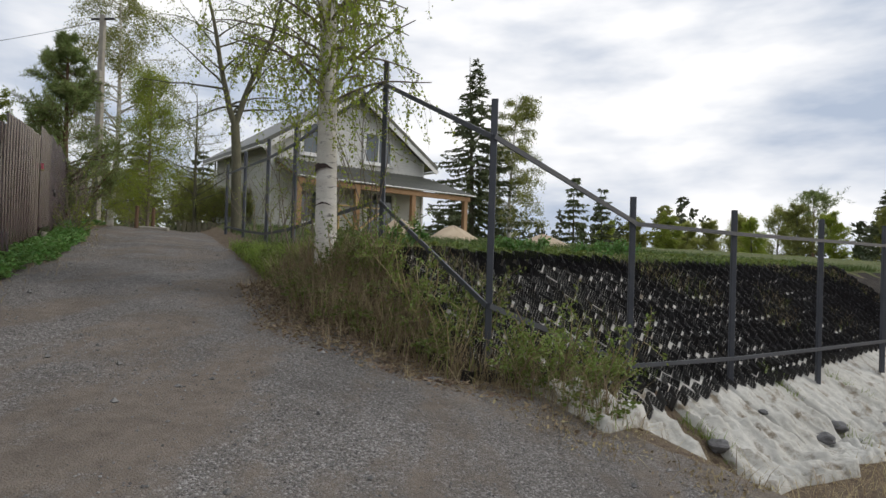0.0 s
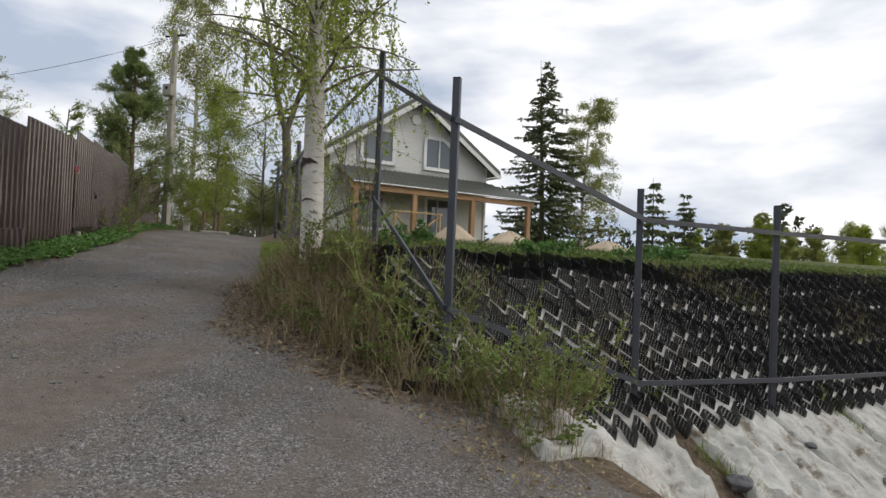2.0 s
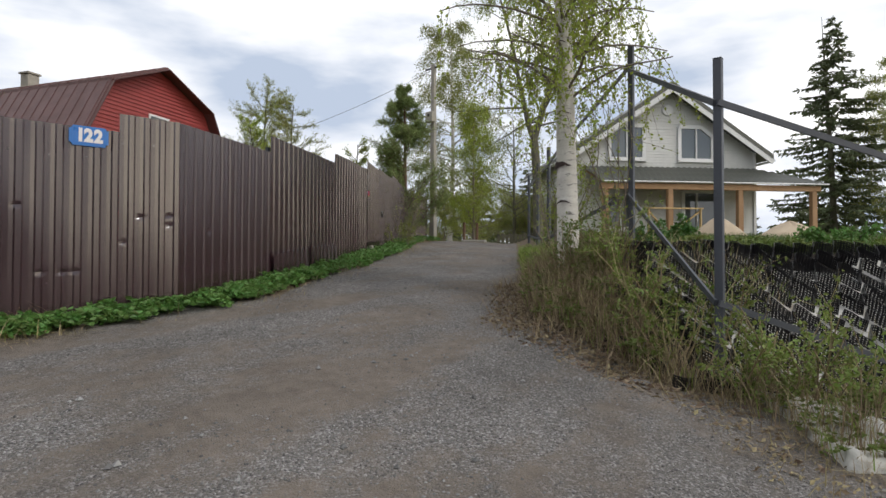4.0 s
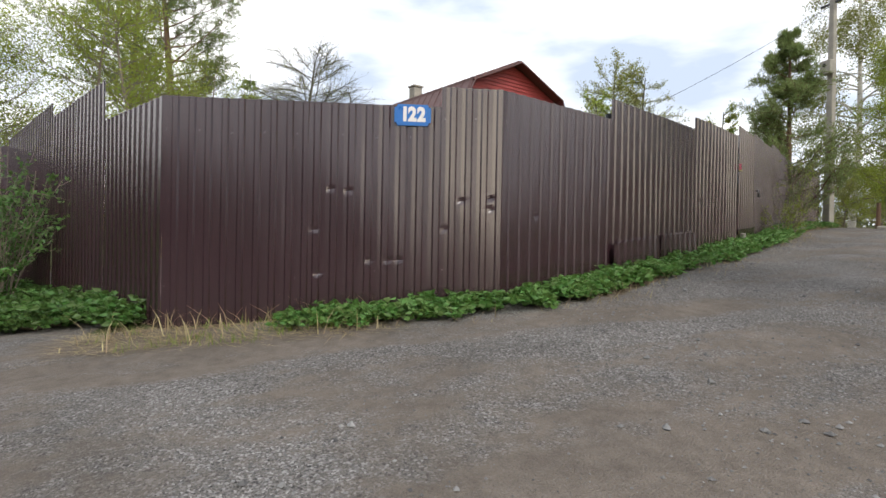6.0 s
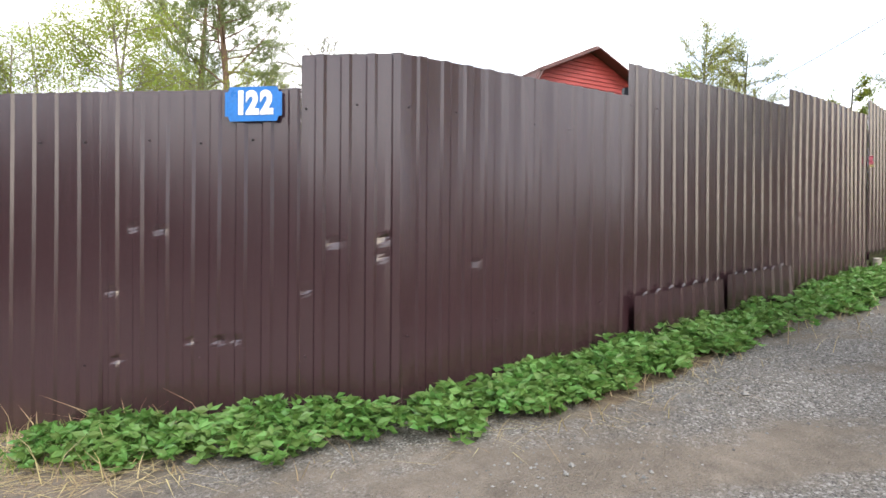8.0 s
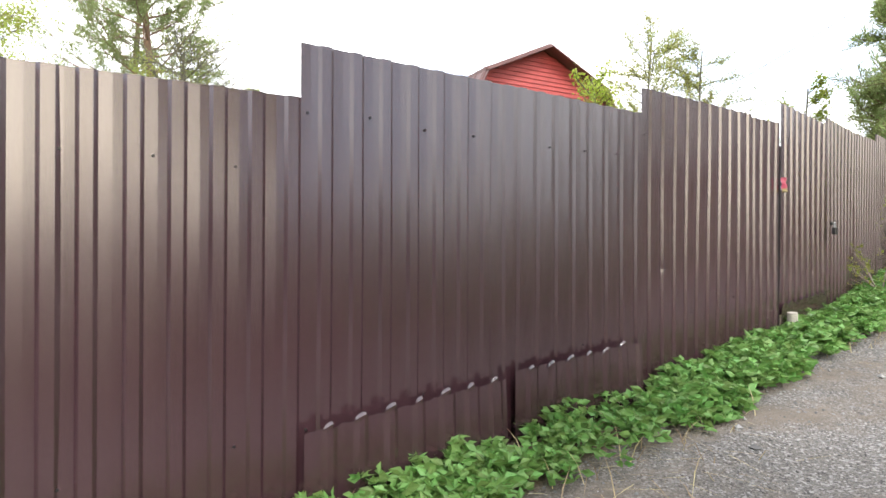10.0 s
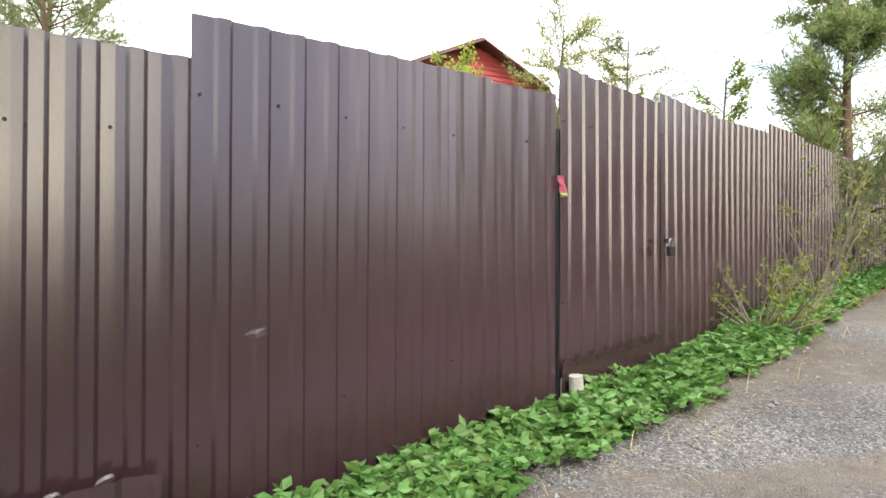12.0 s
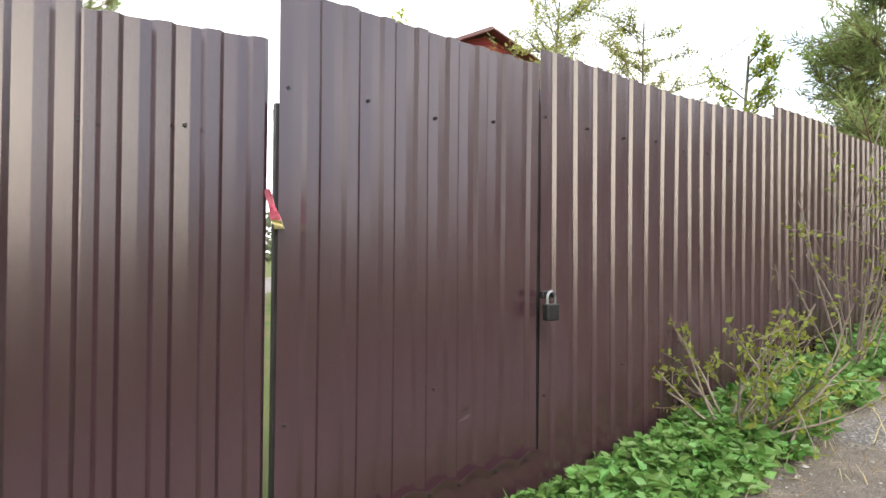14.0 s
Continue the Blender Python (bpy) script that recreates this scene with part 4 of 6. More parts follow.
# ---- concrete power pole ----
def build_pole():
    p = thing("power_pole", (-14.76, 19.45, 2.2), "grey concrete power pole with a meter box and wires", "pole")
    bm = bmesh.new()
    v = []
    for z, r in ((-0.4, 0.135), (7.6, 0.085)):
        v += [bm.verts.new((sx * r, sy * r * 0.85, z)) for sx, sy in ((-1, -1), (1, -1), (1, 1), (-1, 1))]
    for f in ((0, 1, 5, 4), (1, 2, 6, 5), (2, 3, 7, 6), (3, 0, 4, 7), (4, 5, 6, 7)):
        bm.faces.new([v[i] for i in f])
    bmesh.ops.bevel(bm, geom=bm.edges[:], offset=0.015, segments=1, affect="EDGES")
    part("shaft", bm, M_CONC, p)
    bm = bmesh.new()
    box(bm, -0.2, -0.32, 5.05, 0.2, -0.1, 5.5, 0.02)
    bx = part("meter_box", bm, M_CONC, p, "grey meter box")
    bm = bmesh.new()
    rod(bm, (0, -0.34, 5.34), (0, -0.32, 5.34), 0.06)
    part("dial", bm, M_BLACK, bx)
    bm = bmesh.new()
    beam(bm, (-0.45, 0, 7.45), (0.45, 0, 7.45), 0.06, 0.06)
    arm = part("crossarm", bm, M_BLACK, p)
    for x in (-0.4, -0.15, 0.15, 0.4):
        bm = bmesh.new()
        bmesh.ops.create_cone(bm, cap_ends=True, segments=10, radius1=0.05, radius2=0.03, depth=0.13, matrix=Matrix.Translation((x, 0, 7.55)))
        part("insulator", bm, M_WHITE, arm)
    for end, sag in (((-24.6, 15.1, 6.5), 0.35),):
        a = Vector((-14.76, 19.45, 9.6))
        b = Vector(end)
        vs, fs = [], []
        for i in range(21):
            t = i / 20
            q = a.lerp(b, t) - Vector((0, 0, sag * 4 * t * (1 - t)))
            for j in range(4):
                vs.append((q.x + 0.007 * math.cos(j * 1.57) + 14.76, q.y + 0.007 * math.sin(j * 1.57) - 19.45, q.z + 0.007 * math.cos(j * 1.57 + 0.8) - 2.2))
        for i in range(20):
            for j in range(4):
                fs.append((i * 4 + j, i * 4 + (j + 1) % 4, i * 4 + 4 + (j + 1) % 4, i * 4 + 4 + j))
        pyd("wire", vs, fs, M_BLACK, p, "sagging black wire")


build_pole()


# ---- slope of black geocells over white geotextile ----
def lot_point(a, d, lift=0.0):
    x, y = 1.66 + LU[0] * a + LV[0] * d, 8.0 + LU[1] * a + LV[1] * d
    return x, y, gz(x, y) + lift


def build_geocells():
    th = thing("geocell_mat", (0, 0, 0), "black perforated plastic geocell mat pegged over the lot's slope", "geocell mat")
    rnd = random.Random(4)
    cell, tall = 0.27, 0.145
    steps = 6
    n_strip = 14
    for k in range(n_strip):
        d0 = -0.33 + k * 0.205
        a0, a1 = -2.9 + 0.25 * math.sin(k * 1.7), 12.5
        count = int((a1 - a0) / (cell / steps))
        A = a0 + np.arange(count + 1) * (cell / steps)
        ph = A / cell * 2 * np.pi + (np.pi if k % 2 else 0)
        Dv = d0 + 0.05 * np.maximum(A, 0) * (1 - k / n_strip) + 0.092 * np.cos(ph) + 0.02 * np.sin(A * 1.3 + k) + 0.012 * np.sin(A * 3.7 + 2 * k)
        X, Y = 1.66 + LU[0] * A + LV[0] * Dv, 8.0 + LU[1] * A + LV[1] * Dv
        Z = height(X, Y)
        tilt = 0.02 + 0.02 * np.sin(A * 2.1 + k * 2.2)
        hgt = tall * (0.92 + 0.2 * np.sin(A * 5.3 + k * 1.9) * np.sin(A * 1.7 + k))
        lo = np.stack([X, Y, Z - 0.03], -1)
        lean = 0.22 * hgt + tilt
        hi = np.stack([X - LV[0] * lean, Y - LV[1] * lean, Z + hgt], -1)
        vs = np.empty((2 * (count + 1), 3))
        vs[0::2], vs[1::2] = lo, hi
        fs = [(2 * i, 2 * i + 2, 2 * i + 3, 2 * i + 1) for i in range(count)]
        ob = pyd("strip", vs.tolist(), fs, M_CELL, th)
        uv = ob.data.uv_layers.new(name="UVMap")
        arc = A * 1.35
        data = np.empty((count, 4, 2))
        for j, (o, v) in enumerate(((0, 0.0), (1, 0.0), (1, tall), (0, tall))):
            data[:, j, 0] = arc[o:count + o]
            data[:, j, 1] = v
        uv.data.foreach_set("uv", data.ravel().astype(np.float32))
        ob.modifiers.new("thickness", "SOLIDIFY").thickness = 0.003


def build_textile():
    rnd = random.Random(8)
    edges = (-2.4, 0.35, 1.75, 3.3, 5.0, 7.2, 9.6)
    for k, (e0, e1) in enumerate(zip(edges, edges[1:])):
        n, m = 46, 100
        vs, fs = [], []
        for i in range(n + 1):
            f = i / n
            for j in range(m + 1):
                g = j / m
                top = 2.05 + 0.12 * math.sin(5 * f + k)
                d = top + 0.05 * max(e0, 0) - g * (top + 1.62)
                low = min(1.0, max(0.0, 0.05 - d) / 0.9)
                wave0 = 0.16 * math.sin(4 * g + k * 2) + 0.10 * noise.noise(Vector((g * 9, k * 3.7, 0)))
                wave1 = 0.16 * math.sin(4.6 * g + k * 2.6 + 1) + 0.14 * noise.noise(Vector((g * 8, k * 5.1, 4)))
                a = (e0 + 0.05 * low + wave0 * low) * (1 - f) + (e1 + (-0.10 if k in (0, 2) else 0.14) * low + wave1 * low) * f + 0.35 * low * (1 if k else 0.2)
                d += 0.16 * math.sin(3.1 * f + k) * low
                x, y, z = lot_point(a, d)
                lift = 0.022 + 0.010 * (k % 2) + 0.17 * low * abs(noise.noise(Vector((a * 2.2 + d * 1.1, d * 0.9, 3.0)))) + 0.09 * low * max(0.0, 1 - abs(noise.noise(Vector((a * 3.1 + d * 1.9, d * 1.2, 9.0)))) * 4.0)
                lift += low * (0.05 * noise.noise(Vector((a * 7.0, d * 5.0, k))) + 0.03 * noise.noise(Vector((a * 15.0, d * 11.0, k))) + 0.05 * max(0.0, 1 - abs(noise.noise(Vector((a * 4.3 - d * 2.0, d * 3.0, 2.0)))) * 6.0))
                if f in (0.0, 1.0) or g == 1.0:
                    lift = -0.02
                vs.append((x, y, z + lift))
        for i in range(n):
            for j in range(m):
                q = i * (m + 1) + j
                fs.append((q, q + 1, q + m + 2, q + m + 1))
        tagged(pyd("geotextile_sheet", vs, fs, M_TEXT, smooth=True), "wrinkled dirty white geotextile sheet laid down the ditch bank", "geotextile", "geotextile sheets")


def boulder(name, x, y, r, material, label, seed, squash=0.6, lift=0.0):
    bm = bmesh.new()
    bmesh.ops.create_icosphere(bm, subdivisions=3, radius=1.0)
    for v in bm.verts:
        q = noise.noise(v.co * 1.4 + Vector((seed * 7.1, 0, 0))) * 0.35 + noise.noise(v.co * 4 + Vector((0, seed * 3.3, 0))) * 0.08
        v.co = v.co * (1 + q)
        v.co.z *= squash
        v.co *= r
    ob = part(name, bm, material, None, smooth=False)
    ob.matrix_basis = pose(x, y, gz(x, y) + r * squash * 0.45 + lift, 0, 0, seed * 50)
    return tagged(ob, label, "stone")


build_geocells()
build_textile()
M_DARKSTONE = mat("dark_stone", (0.10, 0.10, 0.105), (0.15, 0.145, 0.145), 7, 0.8, 0.4, 40)
for k, (a, d, r) in enumerate(((3.05, -1.05, 0.13), (3.72, -0.95, 0.14), (0.62, -0.85, 0.13), (2.2, -0.6, 0.06), (5.0, -1.2, 0.13))):
    x, y, z = lot_point(a, d)
    boulder("stone", x, y, r, M_DARKSTONE, "dark rounded stone lying on white geotextile", k + 1, 0.62, 0.05)
M_PALESTONE = mat("pale_stone", (0.42, 0.36, 0.26), (0.33, 0.28, 0.21), 6, 0.85, 0.4, 40)
boulder("stone", -6.9, -0.42, 0.22, M_PALESTONE, "pale yellowish boulder beside the fence corner", 9, 0.6)
boulder("stone", -0.55, 5.75, 0.10, M_DARKSTONE, "flat greyish stone at the lane's edge", 10, 0.35, -0.02)


# ---- plants ----
class Plant:
    """Collects tubes of wood and loose leaves, and turns them into meshes."""

    def __init__(self, seed):
        self.r = np.random.RandomState(seed)
        self.v, self.f = [], []
        self.lv, self.lf = [], []
        self.ln = 0

    def tube(self, pts, radii, sides=6):
        base = len(self.v)
        for i, (p, r) in enumerate(zip(pts, radii)):
            d = (pts[min(i + 1, len(pts) - 1)] - pts[max(i - 1, 0)])
            d = d / (np.linalg.norm(d) + 1e-9)
            s = np.cross(d, (0.31, 0.2, 0.93) if abs(d[2]) < 0.9 else (1.0, 0, 0))
            s /= np.linalg.norm(s) + 1e-9
            u = np.cross(s, d)
            for k in range(sides):
                t = 2 * math.pi * k / sides
                self.v.append(tuple(p + r * (math.cos(t) * s + math.sin(t) * u)))
        for i in range(len(pts) - 1):
            for k in range(sides):
                a, b = base + i * sides + k, base + i * sides + (k + 1) % sides
                self.f.append((a, b, b + sides, a + sides))

    def limb(self, p, d, length, r0, r1, n=6, bend=0.15, lift=0.0, sides=6):
        """A bent limb from p along d; returns its points."""
        p, d = np.array(p, float), np.array(d, float)
        d /= np.linalg.norm(d)
        pts, rad = [p.copy()], [r0]
        for i in range(n):
            d = d + self.r.normal(0, bend, 3) * 0.6 + np.array((0, 0, lift / n))
            d /= np.linalg.norm(d)
            p = p + d * (length / n)
            pts.append(p.copy())
            rad.append(r0 + (r1 - r0) * (i + 1) / n)
        self.tube(pts, rad, sides)
        return pts, rad

    def leaves(self, centres, size, aspect=0.6, hang=0.0, vary=0.35, dirs=None):
        """One folded rhombic leaf at each centre."""
        c = np.asarray(centres, float)
        n = len(c)
        if not n:
            return
        if dirs is None:
            d = self.r.normal(0, 1, (n, 3))
        else:
            d = np.asarray(dirs, float) + self.r.normal(0, 0.35, (n, 3))
        d[:, 2] -= hang
        d /= np.linalg.norm(d, axis=1, keepdims=True)
        s = np.cross(d, self.r.normal(0, 1, (n, 3)))
        s /= np.linalg.norm(s, axis=1, keepdims=True) + 1e-9
        u = np.cross(s, d)
        L = size * (1 + vary * self.r.uniform(-1, 1, (n, 1)))
        w = L * aspect * 0.5
        q = np.stack([c, c + d * L * 0.45 + s * w + u * w * 0.3, c + d * L, c + d * L * 0.45 - s * w + u * w * 0.3], 1)
        self.lv.append(q.reshape(-1, 3))
        k = self.ln + 4 * np.arange(n)[:, None]
        self.lf.append(np.concatenate([k + np.array([[0, 1, 2]]), k + np.array([[0, 2, 3]])], 1).reshape(-1, 3))
        self.ln += 4 * n

    def wood(self, name, material, parent=None, label=""):
        return pyd(name, self.v, self.f, material, parent, label, smooth=True)

    def crown(self, name, material, parent=None, label=""):
        v, f = np.concatenate(self.lv), np.concatenate(self.lf)
        return pyd(name, v.tolist(), f.tolist(), material, parent, label)


def along(pts, rad, f):
    i = min(int(f * (len(pts) - 1)), len(pts) - 2)
    t = f * (len(pts) - 1) - i
    return pts[i] * (1 - t) + pts[i + 1] * t, pts[i + 1] - pts[i], rad[i] * (1 - t) + rad[i + 1] * t


def many(pts, f):
    """Points at the shares f along a limb."""
    q = np.asarray(pts)
    t = np.clip(f, 0, 0.999) * (len(q) - 1)
    i = t.astype(int)
    t = (t - i)[:, None]
    return q[i] * (1 - t) + q[i + 1] * t


def leafy_tree(x, y, tall, r0, seed, label, leaf_mat, bark, leaf=0.05, per_twig=26, limbs=14, start=0.3, spread=0.45, weep=0.0, lean=(0, 0), fork=False, base=None, name="tree", category="tree", density=1.0, twigs=6, reach=None, fluff=0.0):
    P = Plant(seed)
    z = (gz(x, y) if base is None else base) - 0.1
    th = thing(name, (x, y, z), label, category)
    r = P.r
    trunks = []
    if fork:
        pts, rad = P.limb((0, 0, 0), (lean[0], lean[1], 1), tall * start, r0, r0 * 0.8, 6, 0.04, 0, 9)
        for s in (-1, 1):
            trunks.append(P.limb(pts[-1], (s * 0.28 + lean[0], s * 0.1, 1), tall * (1 - start), r0 * 0.62, 0.015, 12, 0.09, 0.3, 8))
    else:
        trunks.append(P.limb((0, 0, 0), (lean[0], lean[1], 1), tall, r0, 0.015, 16, 0.035, 0.1, 10))
    centres = []
    for pts, rad in trunks:
        for k in range(limbs // len(trunks)):
            f = (0.06 if fork else start) + (1 - (0.06 if fork else start)) * ((k + r.rand()) / (limbs // len(trunks))) * 0.97
            p, d, rr = along(pts, rad, f)
            az = r.uniform(0, 2 * math.pi)
            up = r.uniform(0.25, 0.8)
            L = (reach or tall * spread) * (1.05 - 0.65 * f) * r.uniform(0.7, 1.15)
            q, qr = P.limb(p, (math.cos(az), math.sin(az), up), L, max(rr * 0.45, 0.012), 0.006, 7, 0.16, -weep * 0.8 + 0.2, 5)
            for j in range(twigs):
                g = 0.25 + 0.75 * (j + r.rand()) / twigs
                p2, d2, r2 = along(q, qr, g)
                az2 = r.uniform(0, 2 * math.pi)
                t, tr = P.limb(p2, d2 / (np.linalg.norm(d2) + 1e-9) + 0.8 * np.array((math.cos(az2), math.sin(az2), 0.2 - 0.9 * weep)), L * r.uniform(0.25, 0.5), 0.006, 0.002, 6, 0.22, -weep * 2.2, 3)
                m = max(1, int(per_twig * density))
                centres.append(many(t, r.rand(m)) + r.normal(0, 0.035 + 0.006 * L + fluff, (m, 3)))
    centres = np.concatenate(centres)
    P.leaves(centres, leaf, 0.62, 0.8 * weep + 0.2)
    P.wood("trunk", bark, th)
    if density > 0:
        P.crown("crown", leaf_mat, th)
    return th


def spruce(x, y, tall, wide, seed, label, material=None, base=None, spray=0.30, whorls=None, name="spruce_tree"):
    P = Plant(seed)
    z = (gz(x, y) if base is None else base) - 0.1
    th = thing(name, (x, y, z), label, "tree")
    r = P.r
    P.limb((0, 0, 0), (0, 0, 1), tall, tall * 0.016, 0.01, 10, 0.01, 0, 7)
    whorls = whorls or int(tall * 2.4)
    cs, ds = [], []
    for k in range(whorls):
        f = 0.06 + 0.94 * (k + r.rand() * 0.6) / whorls
        R = wide * (1 - f) ** 0.85 * r.uniform(0.75, 1.12) + 0.08
        for b in range(7):
            az = r.uniform(0, 2 * math.pi)
            dr = np.array((math.cos(az), math.sin(az), 0.0))
            L = R * r.uniform(0.65, 1.1)
            n = 5
            p = np.array((0, 0, tall * f))
            pts, rad = [p], [0.018]
            for i in range(1, n + 1):
                t = i / n
                pts.append(np.array((0, 0, tall * f)) + dr * L * t + np.array((0, 0, L * (-0.34 * t + 0.20 * t * t))))
                rad.append(0.018 * (1 - t) + 0.003)
            P.tube(pts, rad, 3)
            m = max(5, int(L / spray * 9))
            for t in r.rand(m):
                c, d, _ = along(pts, rad, (0.15 + 0.85 * t) * 0.999)
                side = np.cross(d, (0, 0, 1.0)) * r.choice((-1, 1))
                side /= np.linalg.norm(side) + 1e-9
                cs.append(c)
                ds.append(d / (np.linalg.norm(d) + 1e-9) * 0.7 + side * r.uniform(0.2, 1.0) + np.array((0, 0, -0.35)))
    P.leaves(cs, spray, 0.36, 0.1, 0.4, ds)
    P.wood("trunk", M_BARK, th)
    P.crown("crown", material or M_NEEDLE, th)
    return th


def pine(x, y, tall, wide, seed, label, base=None, start=0.3, tuft=0.16, n_limb=34, rise=0.35, tufts=46, cone=False):
    P = Plant(seed)
    z = (gz(x, y) if base is None else base) - 0.1
    th = thing("pine_tree", (x, y, z), label, "tree")
    r = P.r
    pts, rad = P.limb((0, 0, 0), (0, 0, 1), tall, tall * 0.018, 0.02, 12, 0.02, 0, 8)
    cs, ds = [], []
    for k in range(n_limb):
        f = start + (1 - start) * (k + r.rand()) / n_limb
        p, _, rr = along(pts, rad, min(f, 0.995))
        az = r.uniform(0, 2 * math.pi)
        prof = max(0.12, math.sin(math.pi * min(1.0, (1.02 - f) / (1 - start) * 0.72)))
        if cone:
            prof = max(0.08, 1.03 - f) ** 0.8
        L = wide * prof * r.uniform(0.6, 1.15)
        q, qr = P.limb(p, (math.cos(az), math.sin(az), rise), L, max(0.35 * rr, 0.012), 0.006, 6, 0.18, 0.3, 5)
        for j in range(16):
            p2, d2, _ = along(q, qr, 0.22 + 0.779 * r.rand())
            t, tr = P.limb(p2, d2 / np.linalg.norm(d2) + r.normal(0, 0.65, 3), L * r.uniform(0.2, 0.5), 0.007, 0.004, 4, 0.2, 0.3, 3)
            m = tufts
            d = t[-1] - t[0]
            cs.append(many(t, 0.15 + 0.85 * r.rand(m)) + r.normal(0, 0.03, (m, 3)))
            ds.append(d / (np.linalg.norm(d) + 1e-9) * 0.7 + r.normal(0, 0.6, (m, 3)) + np.array((0, 0, 0.2)))
    P.leaves(np.concatenate(cs), tuft, 0.13, 0.0, 0.3, np.concatenate(ds))
    P.wood("trunk", M_PINEBARK, th)
    P.crown("crown", M_PINE, th)
    return th




# the birch at the lane and the tree behind it
def build_birch():
    P = Plant(21)
    x, y = -2.34, 7.98
    z = gz(x, y) - 0.15
    th = thing("birch_tree", (x, y, z), "white-barked birch with hanging twigs and small spring leaves", "tree")
    r = P.r
    pts, rad = P.limb((0, 0, 0), (-0.012, 0.0, 1), 9.5, 0.155, 0.03, 22, 0.012, 0, 14)
    cs = []
    W = Plant(22)
    for k in range(96):
        f = 0.25 + 0.73 * ((k + r.rand()) / 96) ** 1.1
        p, d, rr = along(pts, rad, f)
        az = r.uniform(0, 2 * math.pi)
        L = r.uniform(0.8, 1.8) * (1.15 - 0.45 * f)
        q, qr = W.limb(p, (math.cos(az), math.sin(az), 0.75), L, 0.022, 0.007, 7, 0.14, -0.9, 5)
        for j in range(8):
            p2, d2, _ = along(q, qr, 0.1 + 0.899 * r.rand())
            t, tr = W.limb(p2, np.array((r.normal(0, 0.5), r.normal(0, 0.5), -0.5)), r.uniform(0.6, 1.5), 0.005, 0.0015, 9, 0.12, -1.8, 3)
            m = r.randint(16, 56)
            cs.append(many(t, r.rand(m)) + r.normal(0, 0.02, (m, 3)))
    W.leaves(np.concatenate(cs), 0.048, 0.66, 0.9)
    P.wood("trunk", M_BIRCH, th)
    W.wood("twig_crown", M_TWIG, th, "thin dark hanging twigs")
    W.crown("crown", M_LEAF, th)
    # black scar collar round the trunk and a few dark lenticel bands
    for zz, h, wid in ((1.55, 0.10, 1.0), (2.25, 0.02, 0.5), (2.7, 0.018, 0.6), (1.05, 0.03, 0.6), (3.2, 0.02, 0.4)):
        V, F = [], []
        a0 = r.uniform(3.5, 5.2)
        n = 16
        p, d, rr = along(pts, rad, zz / 9.5)
        for i in range(n + 1):
            t = a0 - wid * 1.7 + 3.4 * wid * i / n
            e = math.sin(math.pi * i / n)
            for s in (-1, 1):
                V.append((p[0] + (rr + 0.006 + 0.012 * e * (h > 0.08)) * math.cos(t), p[1] + (rr + 0.006 + 0.012 * e * (h > 0.08)) * math.sin(t), p[2] + s * h / 2 * e * r.uniform(0.5, 1.1) + 0.02 * math.sin(3 * t)))
        for i in range(n):
            F.append((2 * i, 2 * i + 2, 2 * i + 3, 2 * i + 1))
        pyd("bark_scar", V, F, mat("birch_scar", (0.04, 0.03, 0.028), (0.09, 0.06, 0.05), 20, 0.95, 0.6, 60), th, "dark rough bark scar")


build_birch()
leafy_tree(-8.39, 17.45, 9.5, 0.17, 31, "grey-barked forked tree with sparse young yellow-green leaves", M_LEAF, M_BARK, 0.058, 38, 40, 0.36, 0.30, 0.6, fork=True, name="forked_tree", twigs=8, fluff=0.03)
# beside and behind the pole
pine(-12.85, 15.75, 5.7, 2.1, 41, "young bushy green pine leaning over the fence", start=0.06, tuft=0.14, n_limb=74, rise=0.25, tufts=34, base=1.9, cone=True)
leafy_tree(-18.0, 24.5, 12.0, 0.16, 42, "tall birch with thin pale spring foliage behind the pole", M_LEAF2, M_BIRCH, 0.075, 70, 64, 0.16, 0.30, 0.9, name="birch_tree", twigs=9, fluff=0.06)
leafy_tree(-14.2, 21.6, 6.6, 0.07, 43, "slender willow with yellow-green spring leaves by the pole", M_LEAF, M_TWIG, 0.055, 80, 60, 0.03, 0.24, 0.2, name="willow_tree", fluff=0.10)
leafy_tree(-14.2, 25.0, 6.4, 0.10, 44, "bare grey tree budding beyond the lane's end", M_LEAF2, M_BARK, 0.055, 16, 34, 0.12, 0.36, 0.1, name="bare_tree")
for k, (x, y, t, w) in enumerate(((-13.6, 25.6, 1.6, 1.6), (-15.5, 27.0, 2.4, 2.2), (-12.0, 25.6, 1.4, 1.5), (-18.0, 30.0, 3.2, 2.8), (-14.2, 29.5, 2.4, 2.4), (-21.0, 31.0, 3.6, 2.8), (-11.2, 28.0, 2.0, 2.0), (-16.8, 22.6, 2.4, 1.6), (-23.5, 33.5, 3.6, 3.0), (-17.5, 34.0, 3.2, 3.0))):
    leafy_tree(x, y, t, 0.03, 151 + k, "dense brownish budding bush beyond the lane's end", M_LEAF2, M_TWIG, 0.05, 40, 50, 0.02, 0.5, 0.0, name="roadside_bush", twigs=7, reach=w * 0.75, fluff=0.06)
def build_pickets():
    th = thing("picket_barrier", (-12.5, 22.4, gz(-12.5, 22.4)), "low grey board barrier across the lane's end", "barrier", rz=30)
    for i in range(9):
        bm = bmesh.new()
        box(bm, -0.8 + i * 0.19, -0.012, -0.1, -0.66 + i * 0.19, 0.012, 0.42 + 0.04 * math.sin(i * 2.3), 0.004)
        part("slat", bm, M_BARK, th)
    for z in (0.12, 0.32):
        bm = bmesh.new()
        box(bm, -0.82, 0.014, z, 0.88, 0.04, z + 0.06)
        part("rail", bm, M_BARK, th)


